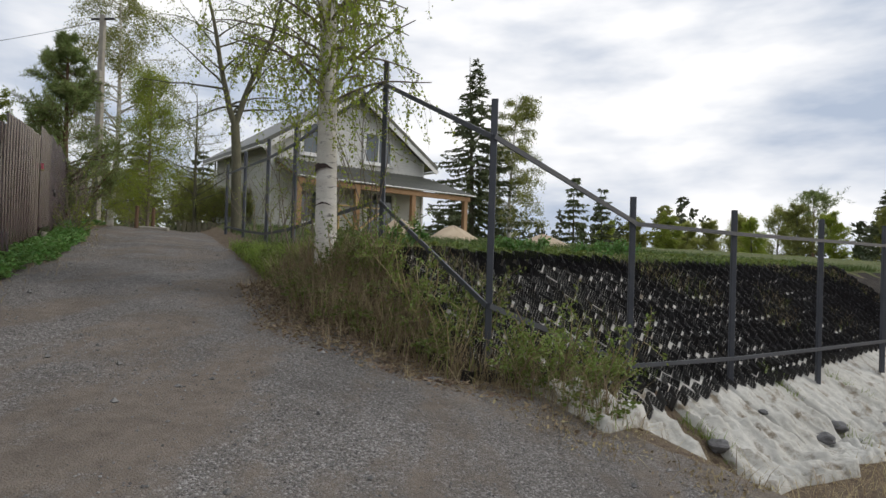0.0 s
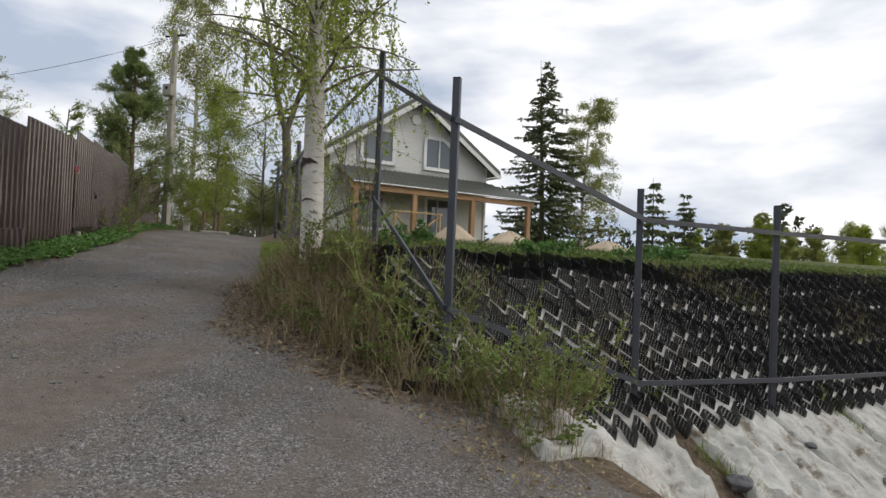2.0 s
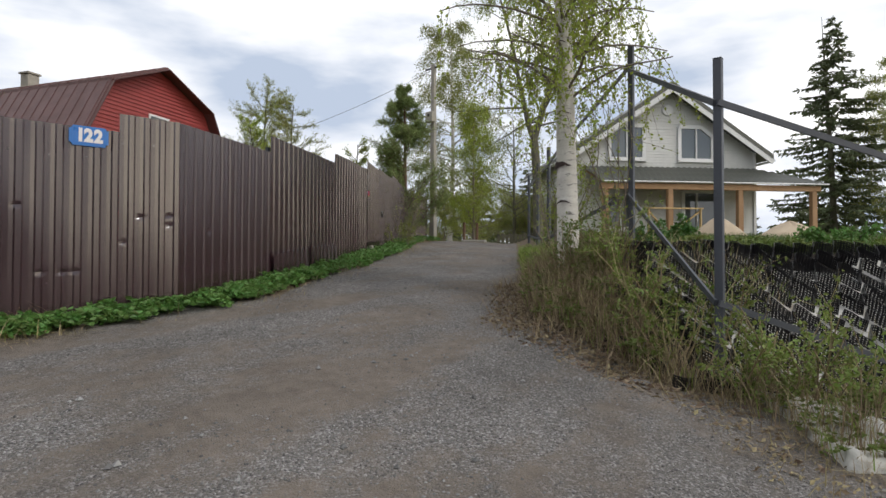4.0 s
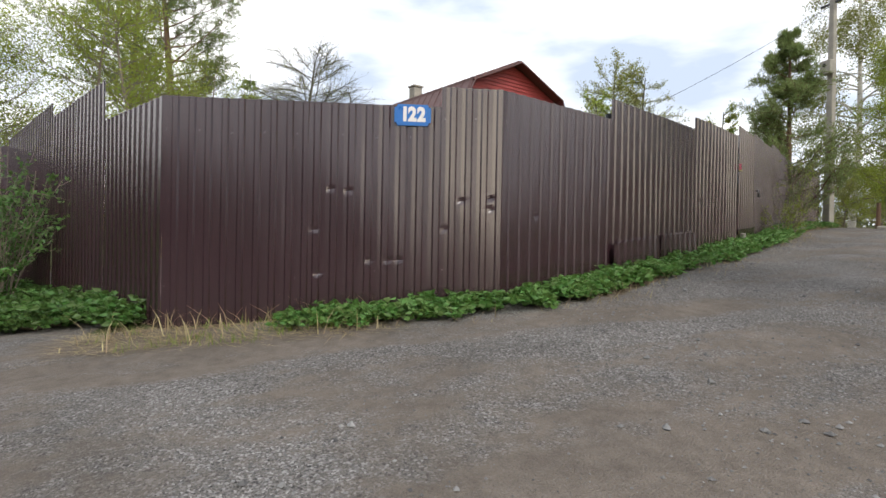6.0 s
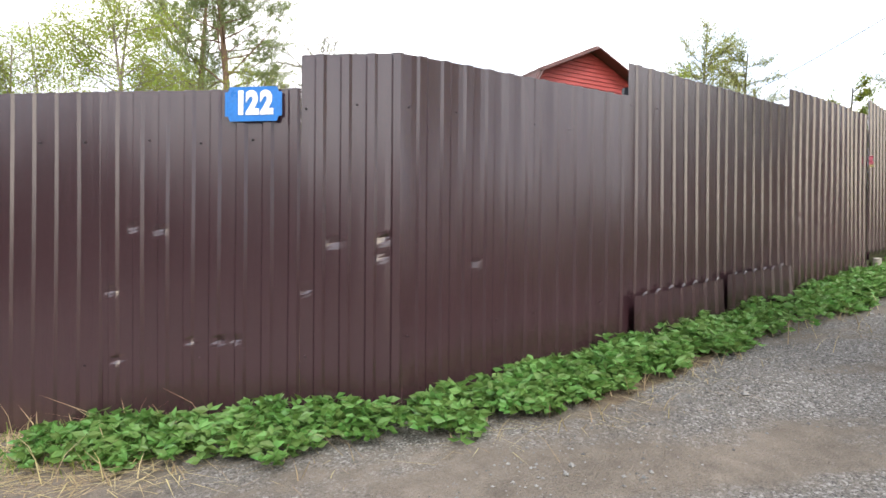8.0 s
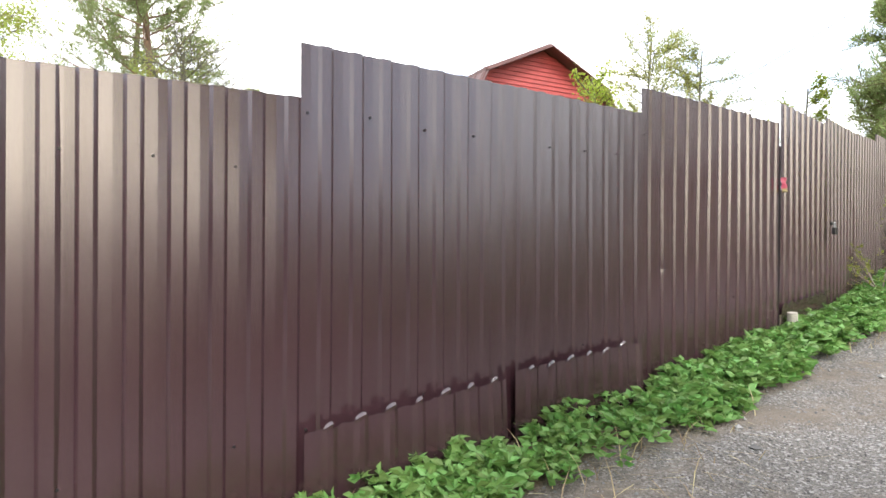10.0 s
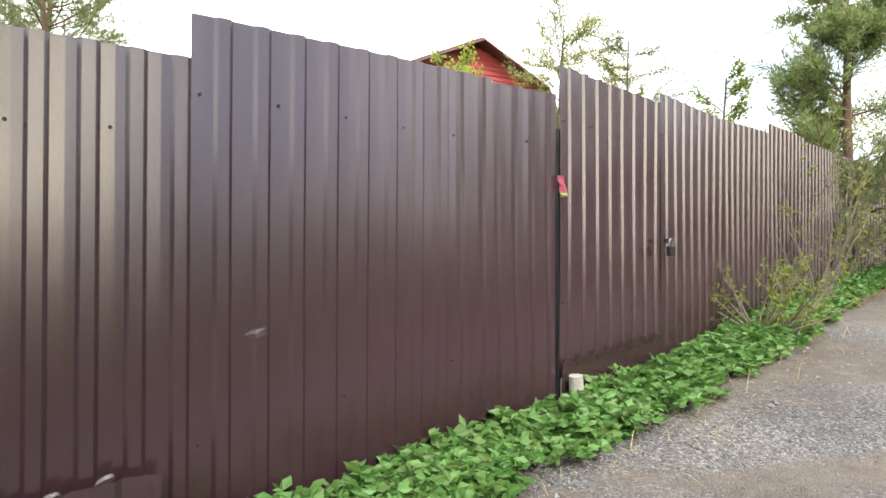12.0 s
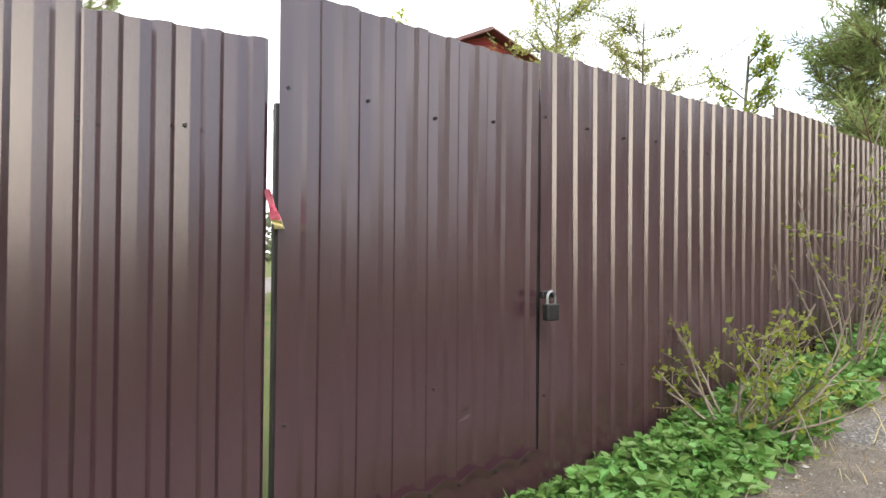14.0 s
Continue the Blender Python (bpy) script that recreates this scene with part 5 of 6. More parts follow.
build_pickets()
bm = bmesh.new()
box(bm, -0.45, -0.22, -0.04, 0.45, 0.22, 0.09, 0.03)
slab = part("concrete_slab", bm, M_CONC, None)
slab.matrix_basis = pose(-11.9, 18.6, gz(-11.9, 18.6), 2, 1, 25)
tagged(slab, "pale concrete slab lying on the lane's crest", "slab")
for x, y, h in ((-13.9, 20.5, 0.85), (-13.5, 20.9, 0.8)):
    bm = bmesh.new()
    bmesh.ops.create_cone(bm, cap_ends=True, segments=8, radius1=0.07, radius2=0.06, depth=h + 0.3, matrix=Matrix.Translation((0, 0, h / 2 - 0.15)))
    ob = part("wooden_post", bm, M_PINEBARK, None)
    ob.matrix_basis = pose(x, y, gz(x, y), 1, 2, 0)
    tagged(ob, "short weathered wooden post beside the pole", "post")
# dark conifers past the lane's end
spruce(-25.9, 37.7, 7.4, 2.4, 51, "dark dense spruce beyond the end of the lane", spray=0.34)
spruce(-22.5, 40.0, 6.4, 2.2, 52, "dark spruce in a group beyond the lane", spray=0.34)
spruce(-20.6, 41.0, 6.2, 2.0, 53, "dark spruce in a group beyond the lane", spray=0.34)
# behind the lot
spruce(-2.5, 40.8, 14.2, 4.9, 54, "tall open dark spruce behind the grey house", spray=0.27, whorls=44, base=1.6)
leafy_tree(0.2, 42.0, 12.0, 0.16, 55, "thin green birch standing behind the tall spruce", M_LEAF2, M_BIRCH, 0.10, 70, 54, 0.12, 0.26, 0.5, base=1.6, name="birch_tree", twigs=8, fluff=0.08)
spruce(5.1, 45.0, 7.0, 1.7, 56, "slim dark spruce at the edge of the lot", spray=0.36, base=1.2)
spruce(7.4, 46.0, 6.1, 1.6, 57, "slim dark spruce at the edge of the lot", spray=0.36, base=1.2)
spruce(21.0, 80.0, 8.6, 5.0, 58, "yellow-green larch standing among far trees", M_LEAF2, base=1.0, spray=0.55, whorls=22, name="larch_tree")
spruce(49.0, 80.0, 11.0, 3.6, 59, "far dark spruce rising over the tree line", base=1.0, spray=0.6, whorls=22)
pine(41.0, 82.0, 10.5, 4.2, 60, "far flat-topped pine in the tree line", base=1.0, start=0.35, tuft=0.4, n_limb=26, tufts=24)
leafy_tree(29.5, 78.0, 6.5, 0.12, 61, "far budding tree in the tree line", M_LEAF2, M_BARK, 0.16, 60, 30, 0.1, 0.34, base=1.0, fluff=0.2)
leafy_tree(35.5, 80.0, 8.0, 0.14, 62, "far brownish budding tree in the tree line", M_LEAF2, M_BARK, 0.16, 60, 30, 0.1, 0.34, base=1.0, fluff=0.2)
for k, (x, y, t, m) in enumerate(((12.0, 56.0, 4.5, 0), (15.5, 58.0, 5.0, 1), (18.5, 62.0, 4.6, 0), (25.0, 62.0, 5.2, 1), (28.5, 60.0, 6.5, 0), (33.0, 62.0, 6.0, 1), (37.0, 60.0, 7.0, 0), (41.0, 58.0, 6.5, 1), (10.0, 60.0, 4.2, 1), (22.0, 66.0, 5.0, 0), (46.0, 62.0, 8.0, 0))):
    leafy_tree(x, y, t, 0.09, 171 + k, "budding tree in the hedge beyond the lot", (M_LEAF2, M_LEAF)[m], M_BARK, 0.12, 70, 34, 0.05, 0.36, base=1.0, name="hedge_tree", twigs=7, fluff=0.06)
leafy_tree(31.0, 44.0, 7.0, 0.16, 63, "fresh green leafy tree at the lot's far side", M_LEAF, M_BARK, 0.16, 50, 30, 0.1, 0.34, base=0.8)
# over the brown fence
pine(-25.0, -2.4, 13.8, 3.4, 71, "tall pine with clustered dark green needles behind the fence", base=1.0, start=0.35, tuft=0.19, n_limb=50, tufts=46)
pine(-28.5, -5.0, 15.0, 4.0, 72, "tall pine with an orange trunk behind the fence", base=1.0, start=0.35, tuft=0.2, n_limb=50, tufts=46)
spruce(-28.3, 0.2, 8.4, 1.8, 73, "small pine-green conifer behind the fence", M_PINE, base=1.0, spray=0.3)
leafy_tree(-13.5, 2.3, 4.7, 0.10, 74, "bare apple tree with crooked grey branches behind the fence", M_LEAF2, M_BARK, 0.03, 3, 70, 0.2, 0.46, 0.15, base=0.9, name="apple_tree", twigs=26, fluff=0.02)
leafy_tree(-16.5, 12.2, 6.0, 0.07, 75, "budding apple tree with upright shoots behind the fence", M_LEAF2, M_BARK, 0.05, 22, 56, 0.14, 0.34, 0.0, base=1.3, name="apple_tree", twigs=12)
leafy_tree(-18.2, 14.4, 6.2, 0.07, 76, "budding apple tree with upright shoots behind the fence", M_LEAF2, M_BARK, 0.05, 22, 56, 0.14, 0.34, 0.0, base=1.4, name="apple_tree", twigs=12)
leafy_tree(-12.8, 9.8, 3.9, 0.05, 77, "young fruit tree with pale green buds behind the fence", M_LEAF, M_BARK, 0.055, 22, 24, 0.2, 0.3, 0.0, base=1.4, name="fruit_tree")
leafy_tree(-13.8, 14.2, 3.9, 0.05, 78, "young shrubby tree with yellow-green leaves behind the fence", M_LEAF, M_BARK, 0.06, 24, 24, 0.15, 0.3, 0.0, base=1.6, name="fruit_tree")
# left wing: thick yellow-green shrubs
for k, (x, y, t) in enumerate(((-13.5, -1.0, 6.2), (-16.5, -2.8, 7.4), (-19.5, -6.0, 8.0), (-15.5, -6.5, 6.0), (-16.0, -5.4, 6.4), (-21, -1.0, 7.0), (-18.0, 0.8, 5.5))):
    leafy_tree(x, y, t, 0.08, 81 + k, "budding yellow-green tree thicket behind the fence", M_LEAF, M_TWIG, 0.055, 34, 44, 0.08, 0.38, 0.1, base=0.2, name="thicket_tree", twigs=10, fluff=0.12)


def shrub(name, x, y, tall, wide, seed, label, leaf_mat, leaf, stems=14, per=20, twig=M_TWIG, aspect=0.55):
    P = Plant(seed)
    r = P.r
    z = gz(x, y) - 0.05
    th = thing(name, (x, y, z), label, "shrub")
    cs = []
    for k in range(stems):
        az = r.uniform(0, 6.28)
        q, qr = P.limb((r.normal(0, 0.08) * wide, r.normal(0, 0.08) * wide, 0), (math.cos(az) * wide / tall * 0.9, math.sin(az) * wide / tall * 0.9, 1), tall * r.uniform(0.6, 1.05), 0.010, 0.004, 7, 0.2, 0.1, 4)
        for j in range(4):
            p2, d2, _ = along(q, qr, 0.25 + 0.749 * r.rand())
            t, tr = P.limb(p2, d2 / np.linalg.norm(d2) + r.normal(0, 0.6, 3), tall * 0.28, 0.004, 0.0015, 4, 0.25, 0.1, 3)
            cs.append(many(t, r.rand(per)) + r.normal(0, 0.015, (per, 3)))
        cs.append(many(q, 0.3 + 0.699 * r.rand(per // 2)) + r.normal(0, 0.02, (per // 2, 3)))
    P.leaves(np.concatenate(cs), leaf, aspect, 0.0)
    P.wood("stem_tuft", twig, th)
    P.crown("foliage", leaf_mat, th)
    return th


shrub("shrub", -9.15, 11.72, 1.0, 0.62, 91, "bare twiggy shrub with yellow-green buds against the fence", M_LEAF, 0.042, 18, 10)
shrub("shrub", -10.4, 13.2, 1.95, 0.6, 92, "tall twiggy budding shrub against the fence", M_LEAF, 0.044, 16, 9)
shrub("shrub", -11.9, 14.9, 1.7, 0.8, 93, "grey bare shrub against the fence", M_LEAF2, 0.03, 20, 3)
for k, (x, y, t, w) in enumerate(((-8.6, -1.5, 2.1, 0.7), (-9.6, -2.1, 2.2, 0.8), (-8.2, -2.4, 1.3, 0.9), (-9.8, -3.6, 1.6, 1.0), (-7.5, -1.5, 0.8, 0.6), (-8.6, -3.6, 1.1, 0.9), (-10.8, -5.0, 1.7, 1.0))):
    shrub("shrub", x, y, t, w, 101 + k, "leafy green shrub growing against the fence wing", M_WEED, 0.06, 26, 26)
# saplings and weeds on the lot's bank
for k, (x, y, t, w) in enumerate(((1.02, 5.95, 0.95, 0.42), (0.55, 6.15, 0.95, 0.4), (0.25, 6.05, 0.75, 0.4), (-0.45, 6.3, 0.9, 0.5), (-0.9, 6.7, 0.85, 0.5), (-1.4, 7.1, 0.9, 0.5), (-1.9, 7.35, 0.8, 0.5), (-0.2, 6.9, 0.9, 0.45), (0.9, 6.6, 0.7, 0.4))):
    shrub("weed_shrub", x, y, t, w, 111 + k, "upright green spiraea weeds on the lane's bank", M_HERB, 0.042, 11, 16, M_DRY)
for k, (x, y, t, w) in enumerate(((-1.9, 8.5, 2.3, 0.6), (-2.7, 8.4, 1.8, 0.5), (-3.4, 9.6, 2.1, 0.7), (-4.6, 11.6, 2.0, 0.8), (-6.0, 13.8, 2.0, 0.9))):
    shrub("sapling", x, y, t, w, 131 + k, "thin sapling with small fresh leaves beside the birch", M_LEAF, 0.045, 8, 12)
for k, (a, d, t) in enumerate(((1.0, 3.2, 0.5), (-1.5, 3.4, 0.55), (3.0, 3.3, 0.45), (4.6, 4.0, 0.6))):
    x, y, z = lot_point(a, d)
    shrub("weed_shrub", x, y, t, 0.7, 141 + k, "low dark green weed clump on the lawn's edge", M_WEED, 0.07, 26, 22)


# ---- grass, weeds and litter: what nobody could count ----
def scatter(n, seed, inside):
    """n points (x, y) drawn until inside(x, y, r) accepts them."""
    r = np.random.RandomState(seed)
    out = []
    total = 0
    while total < n:
        x, y, keep = inside(r, n)
        out.append(np.stack([x[keep], y[keep]], -1))
        total += keep.sum()
    return np.concatenate(out)[:n], r


def blades(name, pts, r, tall, width, material, label, category, lean=0.5, flat=0.0):
    n = len(pts)
    base = np.concatenate([pts, height(pts[:, 0], pts[:, 1])[:, None] - 0.01], 1)
    az = r.uniform(0, 2 * np.pi, n)
    h = tall * r.uniform(0.25, 1.0, n) ** 1.2 * 1.25
    ln = lean * r.uniform(0.2, 1.2, n) * h
    dx, dy = np.cos(az), np.sin(az)
    wx, wy = -dy * width / 2, dx * width / 2
    up = np.where(r.rand(n) < flat, 0.12, 1.0)
    V = np.zeros((n, 5, 3))
    V[:, 0] = base + np.stack([wx, wy, 0 * wx], -1)
    V[:, 1] = base - np.stack([wx, wy, 0 * wx], -1)
    mid = base + np.stack([dx * ln * 0.35, dy * ln * 0.35, h * 0.55 * up], -1)
    V[:, 2] = mid + np.stack([wx, wy, 0 * wx], -1) * 0.8
    V[:, 3] = mid - np.stack([wx, wy, 0 * wx], -1) * 0.8
    V[:, 4] = base + np.stack([dx * ln, dy * ln, h * up * 0.95], -1) + np.where(up[:, None] < 1, np.stack([dx * h * 0.7, dy * h * 0.7, 0 * h + 0.01], -1), 0)
    k = 5 * np.arange(n)[:, None]
    F = np.concatenate([k + np.array([[0, 1, 3]]), k + np.array([[0, 3, 2]]), k + np.array([[2, 3, 4]])], 1).reshape(-1, 3)
    return tagged(pyd(name, V.reshape(-1, 3).tolist(), F.tolist(), material), label, category, kind="stuff")


def bank(r, n):
    al, off = r.uniform(-6.6, 14, n), r.uniform(2.9, 5.6, n)
    x = -6.97 + FU[0] * al + FV[0] * off
    y = 7.78 + FU[1] * al + FV[1] * off
    a, d = lot_xy(x, y)
    side = 3.35 + 1.7 * (1 - smooth01(al, -6.3, -3.6))
    keep = (off > side + 0.05 + 0.25 * r.rand(n) ** 2) & ((a < -2.7) | ((d < -0.15) & (a < -1.0) & (d > -1.6) & (r.rand(n) < 0.4)))
    return x, y, keep


def bank_front(r, n):
    x, y, keep = bank(r, n)
    al, lat = lane_xy(x, y)
    return x, y, keep & (al < -1.0)


p, r = scatter(12000, 1, bank)
thin = (lane_xy(p[:, 0], p[:, 1])[0] > -1.4) | (r.rand(len(p)) < 0.10)
p = p[thin]
blades("grass", p, r, 0.30, 0.008, M_GRASS, "tall fresh green grass on the lane's bank", "grass", 0.6)
p, r = scatter(8500, 2, bank_front)
blades("dry_grass", p, r, 0.46, 0.006, M_STALK, "tall dry straw stalks among the bank weeds", "dry grass", 0.9, 0.35)


def lawn(r, n):
    a, d = r.uniform(-4, 16, n), 2.5 + 14 * r.rand(n) ** 1.7
    x, y = 1.66 + LU[0] * a + LV[0] * d, 8.0 + LU[1] * a + LV[1] * d
    al, lat = lane_xy(x, y)
    return x, y, lat > 3.9


p, r = scatter(26000, 3, lawn)
blades("grass", p, r, 0.20, 0.014, M_LAWN, "short green lawn grass on top of the lot", "grass", 0.7)


def cells(r, n):
    a, d = r.uniform(-2.5, 12, n), 0.2 + 2.2 * r.rand(n) ** 0.6
    clump = np.sin(a * 2.3 + 1.5 * np.sin(d * 3)) + np.sin(a * 0.9 + d * 2.2) > 0.75
    return 1.66 + LU[0] * a + LV[0] * d, 8.0 + LU[1] * a + LV[1] * d, clump


p, r = scatter(2600, 4, cells)
blades("dry_grass", p, r, 0.28, 0.006, M_DRY, "withered grass tufts growing out of the geocells", "dry grass", 0.9, 0.2)
p, r = scatter(900, 5, cells)
blades("grass", p, r, 0.24, 0.007, M_GRASS, "green grass tufts growing out of the geocells", "grass", 0.8)


def ditch(r, n):
    a, d = r.uniform(-0.8, 9, n), r.uniform(-3.4, -1.45, n)
    return 1.66 + LU[0] * a + LV[0] * d, 8.0 + LU[1] * a + LV[1] * d, np.ones(n, bool)


def creases(r, n):
    d = r.uniform(-1.4, 0.1, n)
    a = r.choice((0.35, 3.35, 5.1), n) + 0.28 * (-d) + r.normal(0, 0.05, n) + 0.1 * np.sin(5 * d)
    return 1.66 + LU[0] * a + LV[0] * d, 8.0 + LU[1] * a + LV[1] * d, np.sin(7 * d + a) > -0.2


p, r = scatter(700, 14, creases)
blades("grass", p, r, 0.24, 0.008, M_GRASS, "grass tufts in the creases of the geotextile", "grass", 1.0, 0.2)
p, r = scatter(5000, 6, ditch)
blades("dry_grass", p, r, 0.22, 0.007, M_DRY, "flattened dry straw along the ditch", "dry grass", 1.3, 0.5)


def verge(r, n):
    """Along the foot of the brown fence, on the lane's side."""
    feet = [(*s[0], *s[1]) for s in SECTIONS[4:]] + [(-8.05, 9.54, -8.74, 10.56)]
    A = np.array(feet)[r.randint(0, len(feet), n)]
    t = r.rand(n)
    d = A[:, 2:] - A[:, :2]
    L = np.hypot(d[:, 0], d[:, 1])
    off = 0.08 + 0.46 * r.rand(n)
    x = A[:, 0] + d[:, 0] * t + d[:, 1] / L * off
    y = A[:, 1] + d[:, 1] * t - d[:, 0] / L * off
    return x, y, r.rand(n) < L / 3.0


def verge_weeds(r, n):
    x, y, keep = verge(r, n)
    al, lat = lane_xy(x, y)
    thin = smooth01(y, 1.9, 4.2)
    lump = 0.55 + 0.45 * np.sin(5 * y + 2 * np.sin(3 * y))
    return x, y, keep & (r.rand(n) < thin * lump + 0.08 * (y > 2))


def weed_bed(n, seed, inside, label, tall=0.2, leaf=0.075, sprays=9, material=M_WEED):
    pts, r = scatter(n, seed, inside)
    P = Plant(seed + 500)
    z = height(pts[:, 0], pts[:, 1])
    cs, ds = [], []
    for (x, y), zz in zip(pts, z):
        h = tall * r.uniform(0.4, 1.2)
        for k in range(sprays):
            az = r.uniform(0, 6.283)
            rad = 0.11 * math.sqrt(r.rand())
            c = np.array((x + rad * math.cos(az), y + rad * math.sin(az), zz + h * (1 - 0.5 * (rad / 0.11) ** 2) * r.uniform(0.55, 1.0)))
            f = r.uniform(0, 6.283)
            for o in (-1.5, -0.75, 0.0, 0.75, 1.5):
                cs.append(c)
                ds.append((math.cos(f + o) * 1.5, math.sin(f + o) * 1.5, 0.25))
    P.leaves(cs, leaf, 0.55, 0.0, 0.35, ds)
    ob = P.crown("ground_weeds", material)
    return tagged(ob, label, "weeds", kind="stuff")


weed_bed(1700, 7, verge_weeds, "lush green goutweed along the foot of the fence", 0.175, 0.064, 10)


def wing_bed(r, n):
    t, off = r.rand(n), 0.1 + 2.4 * r.rand(n) ** 1.3
    x, y = -5.9 - 5.5 * t, 0.85 - 3.25 * t
    x, y = x + 0.51 * off, y - 0.86 * off
    return x, y, (off < 0.25 + 3.2 * t)


weed_bed(900, 8, wing_bed, "lush green weeds before the fence wing", 0.3, 0.08)
weed_bed(260, 9, bank, "broad green weeds on the lane's bank", 0.30, 0.045, 9, M_HERB)


def lawn_edge(r, n):
    a, d = r.uniform(-4, 13, n), 2.6 + 3.5 * r.rand(n) ** 2
    x, y = 1.66 + LU[0] * a + LV[0] * d, 8.0 + LU[1] * a + LV[1] * d
    return x, y, (lane_xy(x, y)[1] > 3.9) & (np.sin(2.1 * a + 1.3 * d) + np.sin(0.8 * a - 2 * d) + r.normal(0, 0.5, n) > 0.0)


weed_bed(900, 17, lawn_edge, "mounded green weeds along the lawn's edge", 0.17, 0.07, 7, M_HERB)
def verge_straw(r, n):
    x, y, keep = verge(r, n)
    k = 0.05 + 0.45 * r.rand(n)
    return x + k * FV[0], y + k * FV[1], keep & (np.sin(2.7 * y) + np.sin(1.1 * y + 2) + r.normal(0, 0.7, n) > -0.3)


p, r = scatter(2600, 10, verge_straw)
blades("dry_grass", p, r, 0.17, 0.006, M_DRY, "flattened straw at the foot of the fence", "dry grass", 1.6, 0.75)


def corner_straw(r, n):
    x, y = r.uniform(-6.1, -4.6, n), r.uniform(0.3, 3.0, n)
    return x, y, (x > -5.72 + 0.2 * (y - 0.9)) & (x < -5.1 + 0.25 * (y - 1) + 0.3 * r.rand(n))


p, r = scatter(2400, 11, corner_straw)
blades("dry_grass", p, r, 0.22, 0.008, M_DRY, "pale broken straw at the fence corner", "dry grass", 1.6, 0.93)


def corner_stalks(r, n):
    y = r.uniform(0.9, 2.4, n)
    return -5.709 + 0.2025 * (y - 0.94) + 0.06 + 0.12 * r.rand(n), y, np.ones(n, bool)


p, r = scatter(9, 19, corner_stalks)
blades("dry_stalks", p, r, 0.24, 0.012, M_DRY, "cut pale hollow stalks standing at the fence corner", "dry stalks", 0.35)
p, r = scatter(40, 20, corner_straw)
pts_green = np.repeat(p, 14, 0) + r.normal(0, 0.05, (len(p) * 14, 2))
blades("grass", pts_green, r, 0.10, 0.006, M_GRASS, "small green grass tufts in the corner straw", "grass", 1.0)


def litter(r, n):
    x, y, keep = bank_front(r, n)
    al, lat = lane_xy(x, y)
    k = 0.5 * r.rand(n) ** 1.3
    return x - k * FV[0], y - k * FV[1] - 0.15, keep & (lat < 5.2)


p, r = scatter(4200, 18, litter)
blades("dry_grass", p, r, 0.26, 0.008, M_STALK, "broken straw lying over the lane's edge", "dry grass", 1.4, 0.85)
p, r = scatter(7500, 12, litter)
P = Plant(600)
P.leaves(np.concatenate([p, height(p[:, 0], p[:, 1])[:, None] + 0.008], 1), 0.045, 0.5, 0.0, 0.4, np.tile((1.0, 0.2, 0.05), (len(p), 1)) * r.choice((-1, 1), (len(p), 1)))
tagged(P.crown("leaf_litter", mat("brown_litter", (0.24, 0.165, 0.11), (0.32, 0.235, 0.16), 3, 0.9, 0, 30, rand=0.6)), "brown dead leaves along the lane's edge", "leaf litter", kind="stuff")


def lot_foot(r, n):
    a, d = r.uniform(-3.0, 0.3, n), r.uniform(-2.6, -0.9, n)
    x, y = 1.66 + LU[0] * a + LV[0] * d, 8.0 + LU[1] * a + LV[1] * d
    return x, y, np.sin(3 * a + 2 * d) + np.sin(5 * d - a) + r.normal(0, 0.6, n) > 0.1


p, r = scatter(900, 15, lot_foot)
blades("dry_grass", p, r, 0.2, 0.006, M_DRY, "flattened straw and twigs at the lane's edge", "dry grass", 1.5, 0.75)
p, r = scatter(1200, 16, lot_foot)
P = Plant(601)
P.leaves(np.concatenate([p, height(p[:, 0], p[:, 1])[:, None] + 0.006], 1), 0.045, 0.5, 0.0, 0.4, np.tile((0.3, 1.0, 0.05), (len(p), 1)) * r.choice((-1, 1), (len(p), 1)))
tagged(P.crown("leaf_litter", M_DRY), "pale dead leaves and chips at the lane's edge", "leaf litter", kind="stuff")


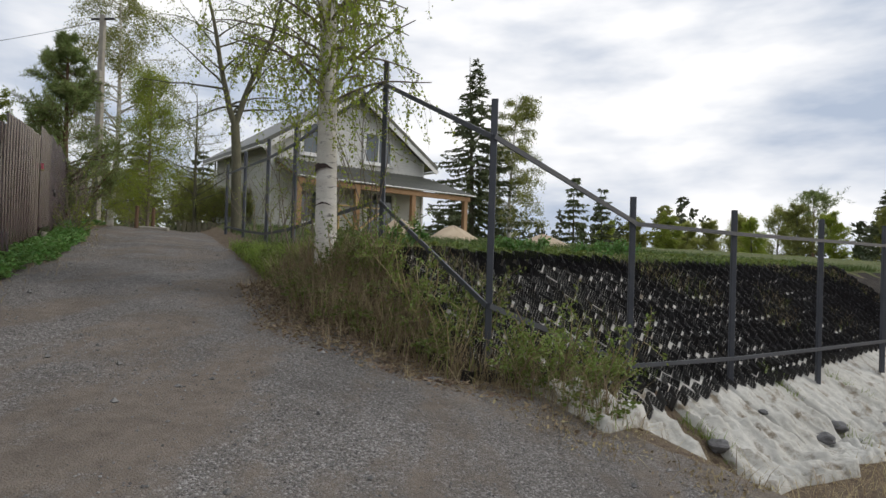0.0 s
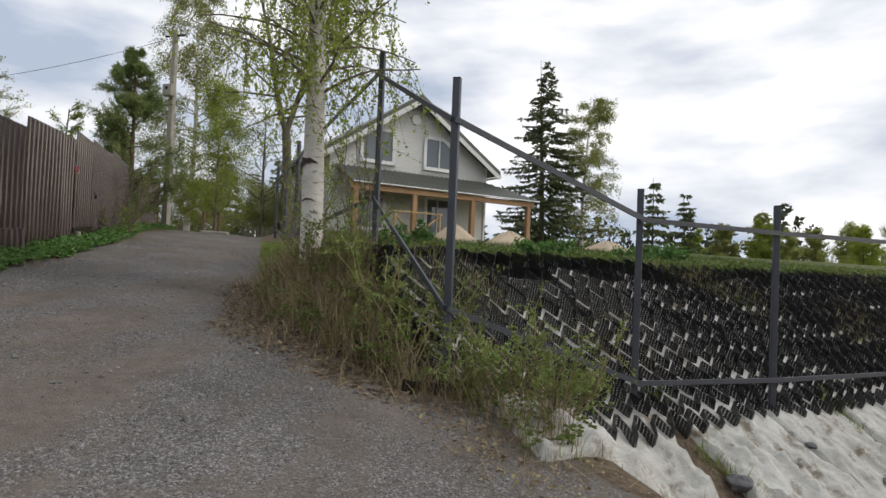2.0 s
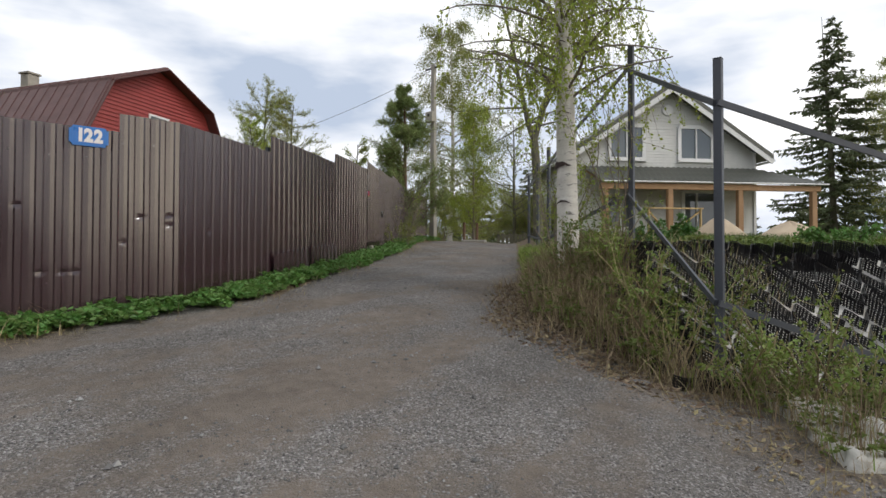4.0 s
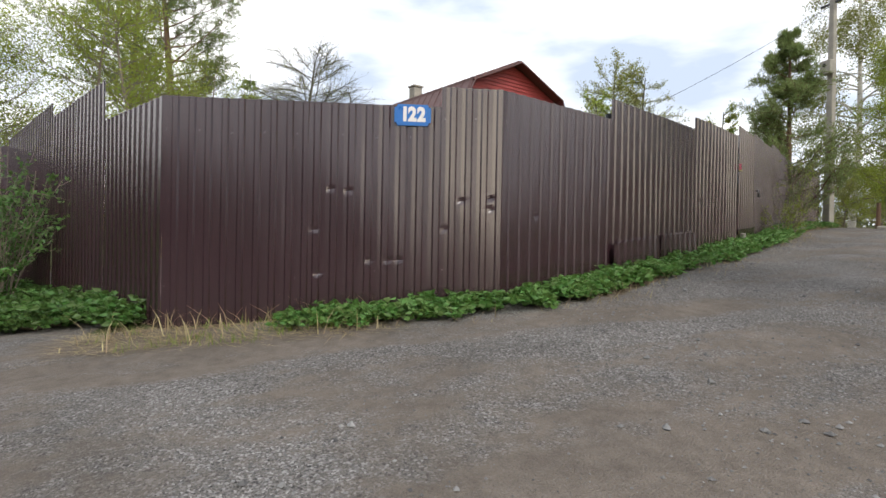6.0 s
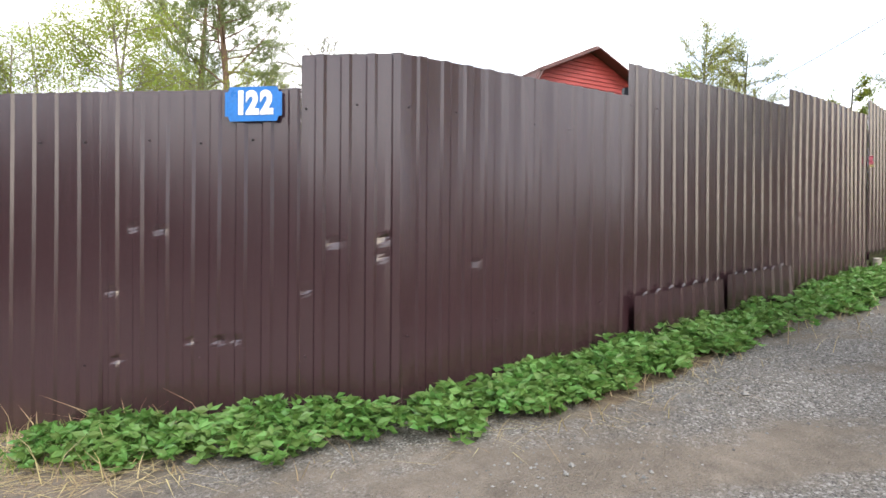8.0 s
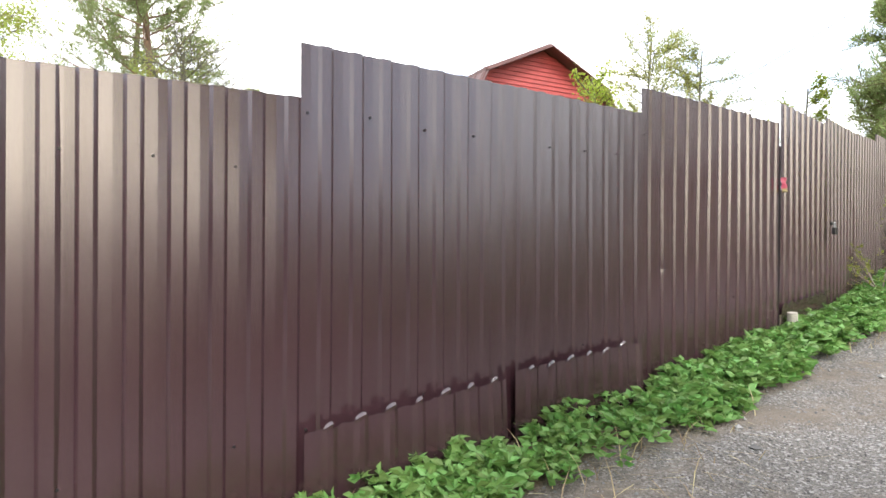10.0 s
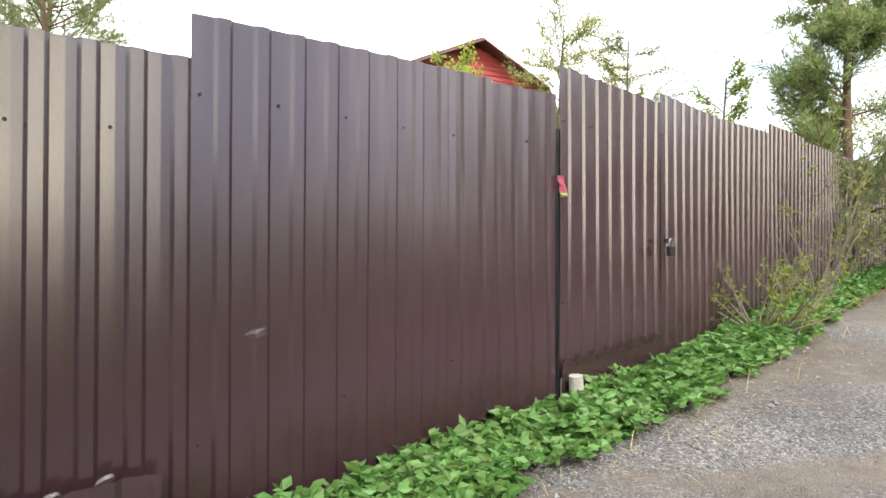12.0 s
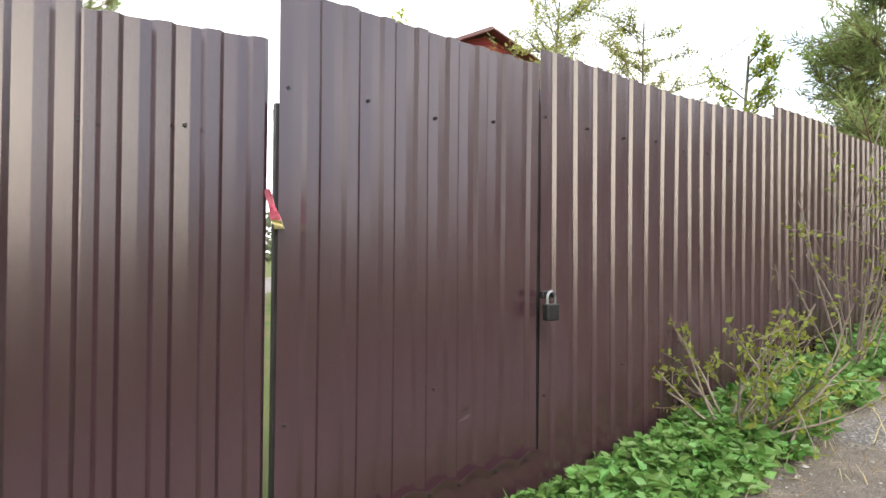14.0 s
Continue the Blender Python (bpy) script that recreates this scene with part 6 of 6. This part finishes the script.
def far_woods():
    """A ragged belt of far trees that closes the horizon, with added nearer trees out of view."""
    P = Plant(700)
    r = P.r
    cs, ds = [], []
    for k in range(560):
        t = r.uniform(0, 2 * math.pi)
        R = r.uniform(85, 150)
        x, y = R * math.cos(t), 10 + R * math.sin(t)
        tall = r.uniform(5.0, 12.0)
        wide = r.uniform(1.6, 3.4)
        m = 120
        f = r.rand(m)
        az = r.uniform(0, 6.283, m)
        rad = wide * np.sqrt(r.rand(m)) * (1 - f * r.uniform(0.5, 0.95))
        cs.append(np.stack([x + rad * np.cos(az), y + rad * np.sin(az), 0.6 + tall * f], -1))
    # unseen nearer woods added behind the open yard, to darken the fence's reflections
    for k in range(150):
        t = r.uniform(radians(-135), radians(-18))
        R = r.uniform(27, 48)
        m = 200
        f = r.rand(m)
        az = r.uniform(0, 6.283, m)
        rad = r.uniform(1.8, 3.4) * np.sqrt(r.rand(m)) * (1 - 0.8 * f)
        cs.append(np.stack([R * math.cos(t) + rad * np.cos(az), 3 + R * math.sin(t) + rad * np.sin(az), 0.6 + r.uniform(4, 8) * f], -1))
    cs = np.concatenate(cs)
    P.leaves(cs, 1.1, 0.6, 0.3, 0.4)
    return tagged(P.crown("far_woods", mat("far_foliage", (0.06, 0.08, 0.035), (0.10, 0.10, 0.05), 0.2, 0.9, 0, 10, rand=0.6)), "belt of far mixed woods on the horizon, with added nearer woods out of view", "woods", kind="stuff")


far_woods()


def gravel():
    """Loose stones on the lane."""
    r = np.random.RandomState(77)
    n = 17000
    x, y = r.uniform(-9, 2.0, n * 3), r.uniform(-0.5, 13.5, n * 3)
    al, lat = lane_xy(x, y)
    side = 3.35 + 1.7 * (1 - smooth01(al, -6.3, -3.6)) + 4 * (1 - smooth01(al, -9.0, -6.6))
    patch = np.sin(1.7 * x + 0.9 * y) + np.sin(2.3 * y - 0.8 * x + 1) + r.normal(0, 0.7, len(x))
    ok = (lat > 0.35) & (lat < side + 0.3) & (patch > -0.8) & ((x > -5.2) | (al > -6))
    x, y = x[ok][:n], y[ok][:n]
    n = len(x)
    z = height(x, y)
    s = 0.0045 + 0.009 * r.rand(n) ** 2.5
    big = r.rand(n) < 0.03
    s[big] *= 2.3
    octa = np.array(((1, 0, 0), (0, 1, 0), (-1, 0, 0), (0, -1, 0), (0.2, 0.1, 0.75), (0, 0, -0.5)))
    tri = np.array(((0, 1, 4), (1, 2, 4), (2, 3, 4), (3, 0, 4), (1, 0, 5), (2, 1, 5), (3, 2, 5), (0, 3, 5)))
    az = r.uniform(0, 6.283, n)
    V = octa[None] * r.uniform(0.65, 1.3, (n, 6, 1)) * s[:, None, None]
    c, q = np.cos(az)[:, None], np.sin(az)[:, None]
    V = np.stack([V[..., 0] * c - V[..., 1] * q, V[..., 0] * q + V[..., 1] * c, V[..., 2]], -1) + np.stack([x, y, z + s * 0.2], -1)[:, None]
    F = (6 * np.arange(n)[:, None, None] + tri[None]).reshape(-1, 3)
    tagged(pyd("gravel", V.reshape(-1, 3).tolist(), F.tolist(), M_STONE), "loose grey crushed stone on the lane", "gravel", kind="stuff")


gravel()
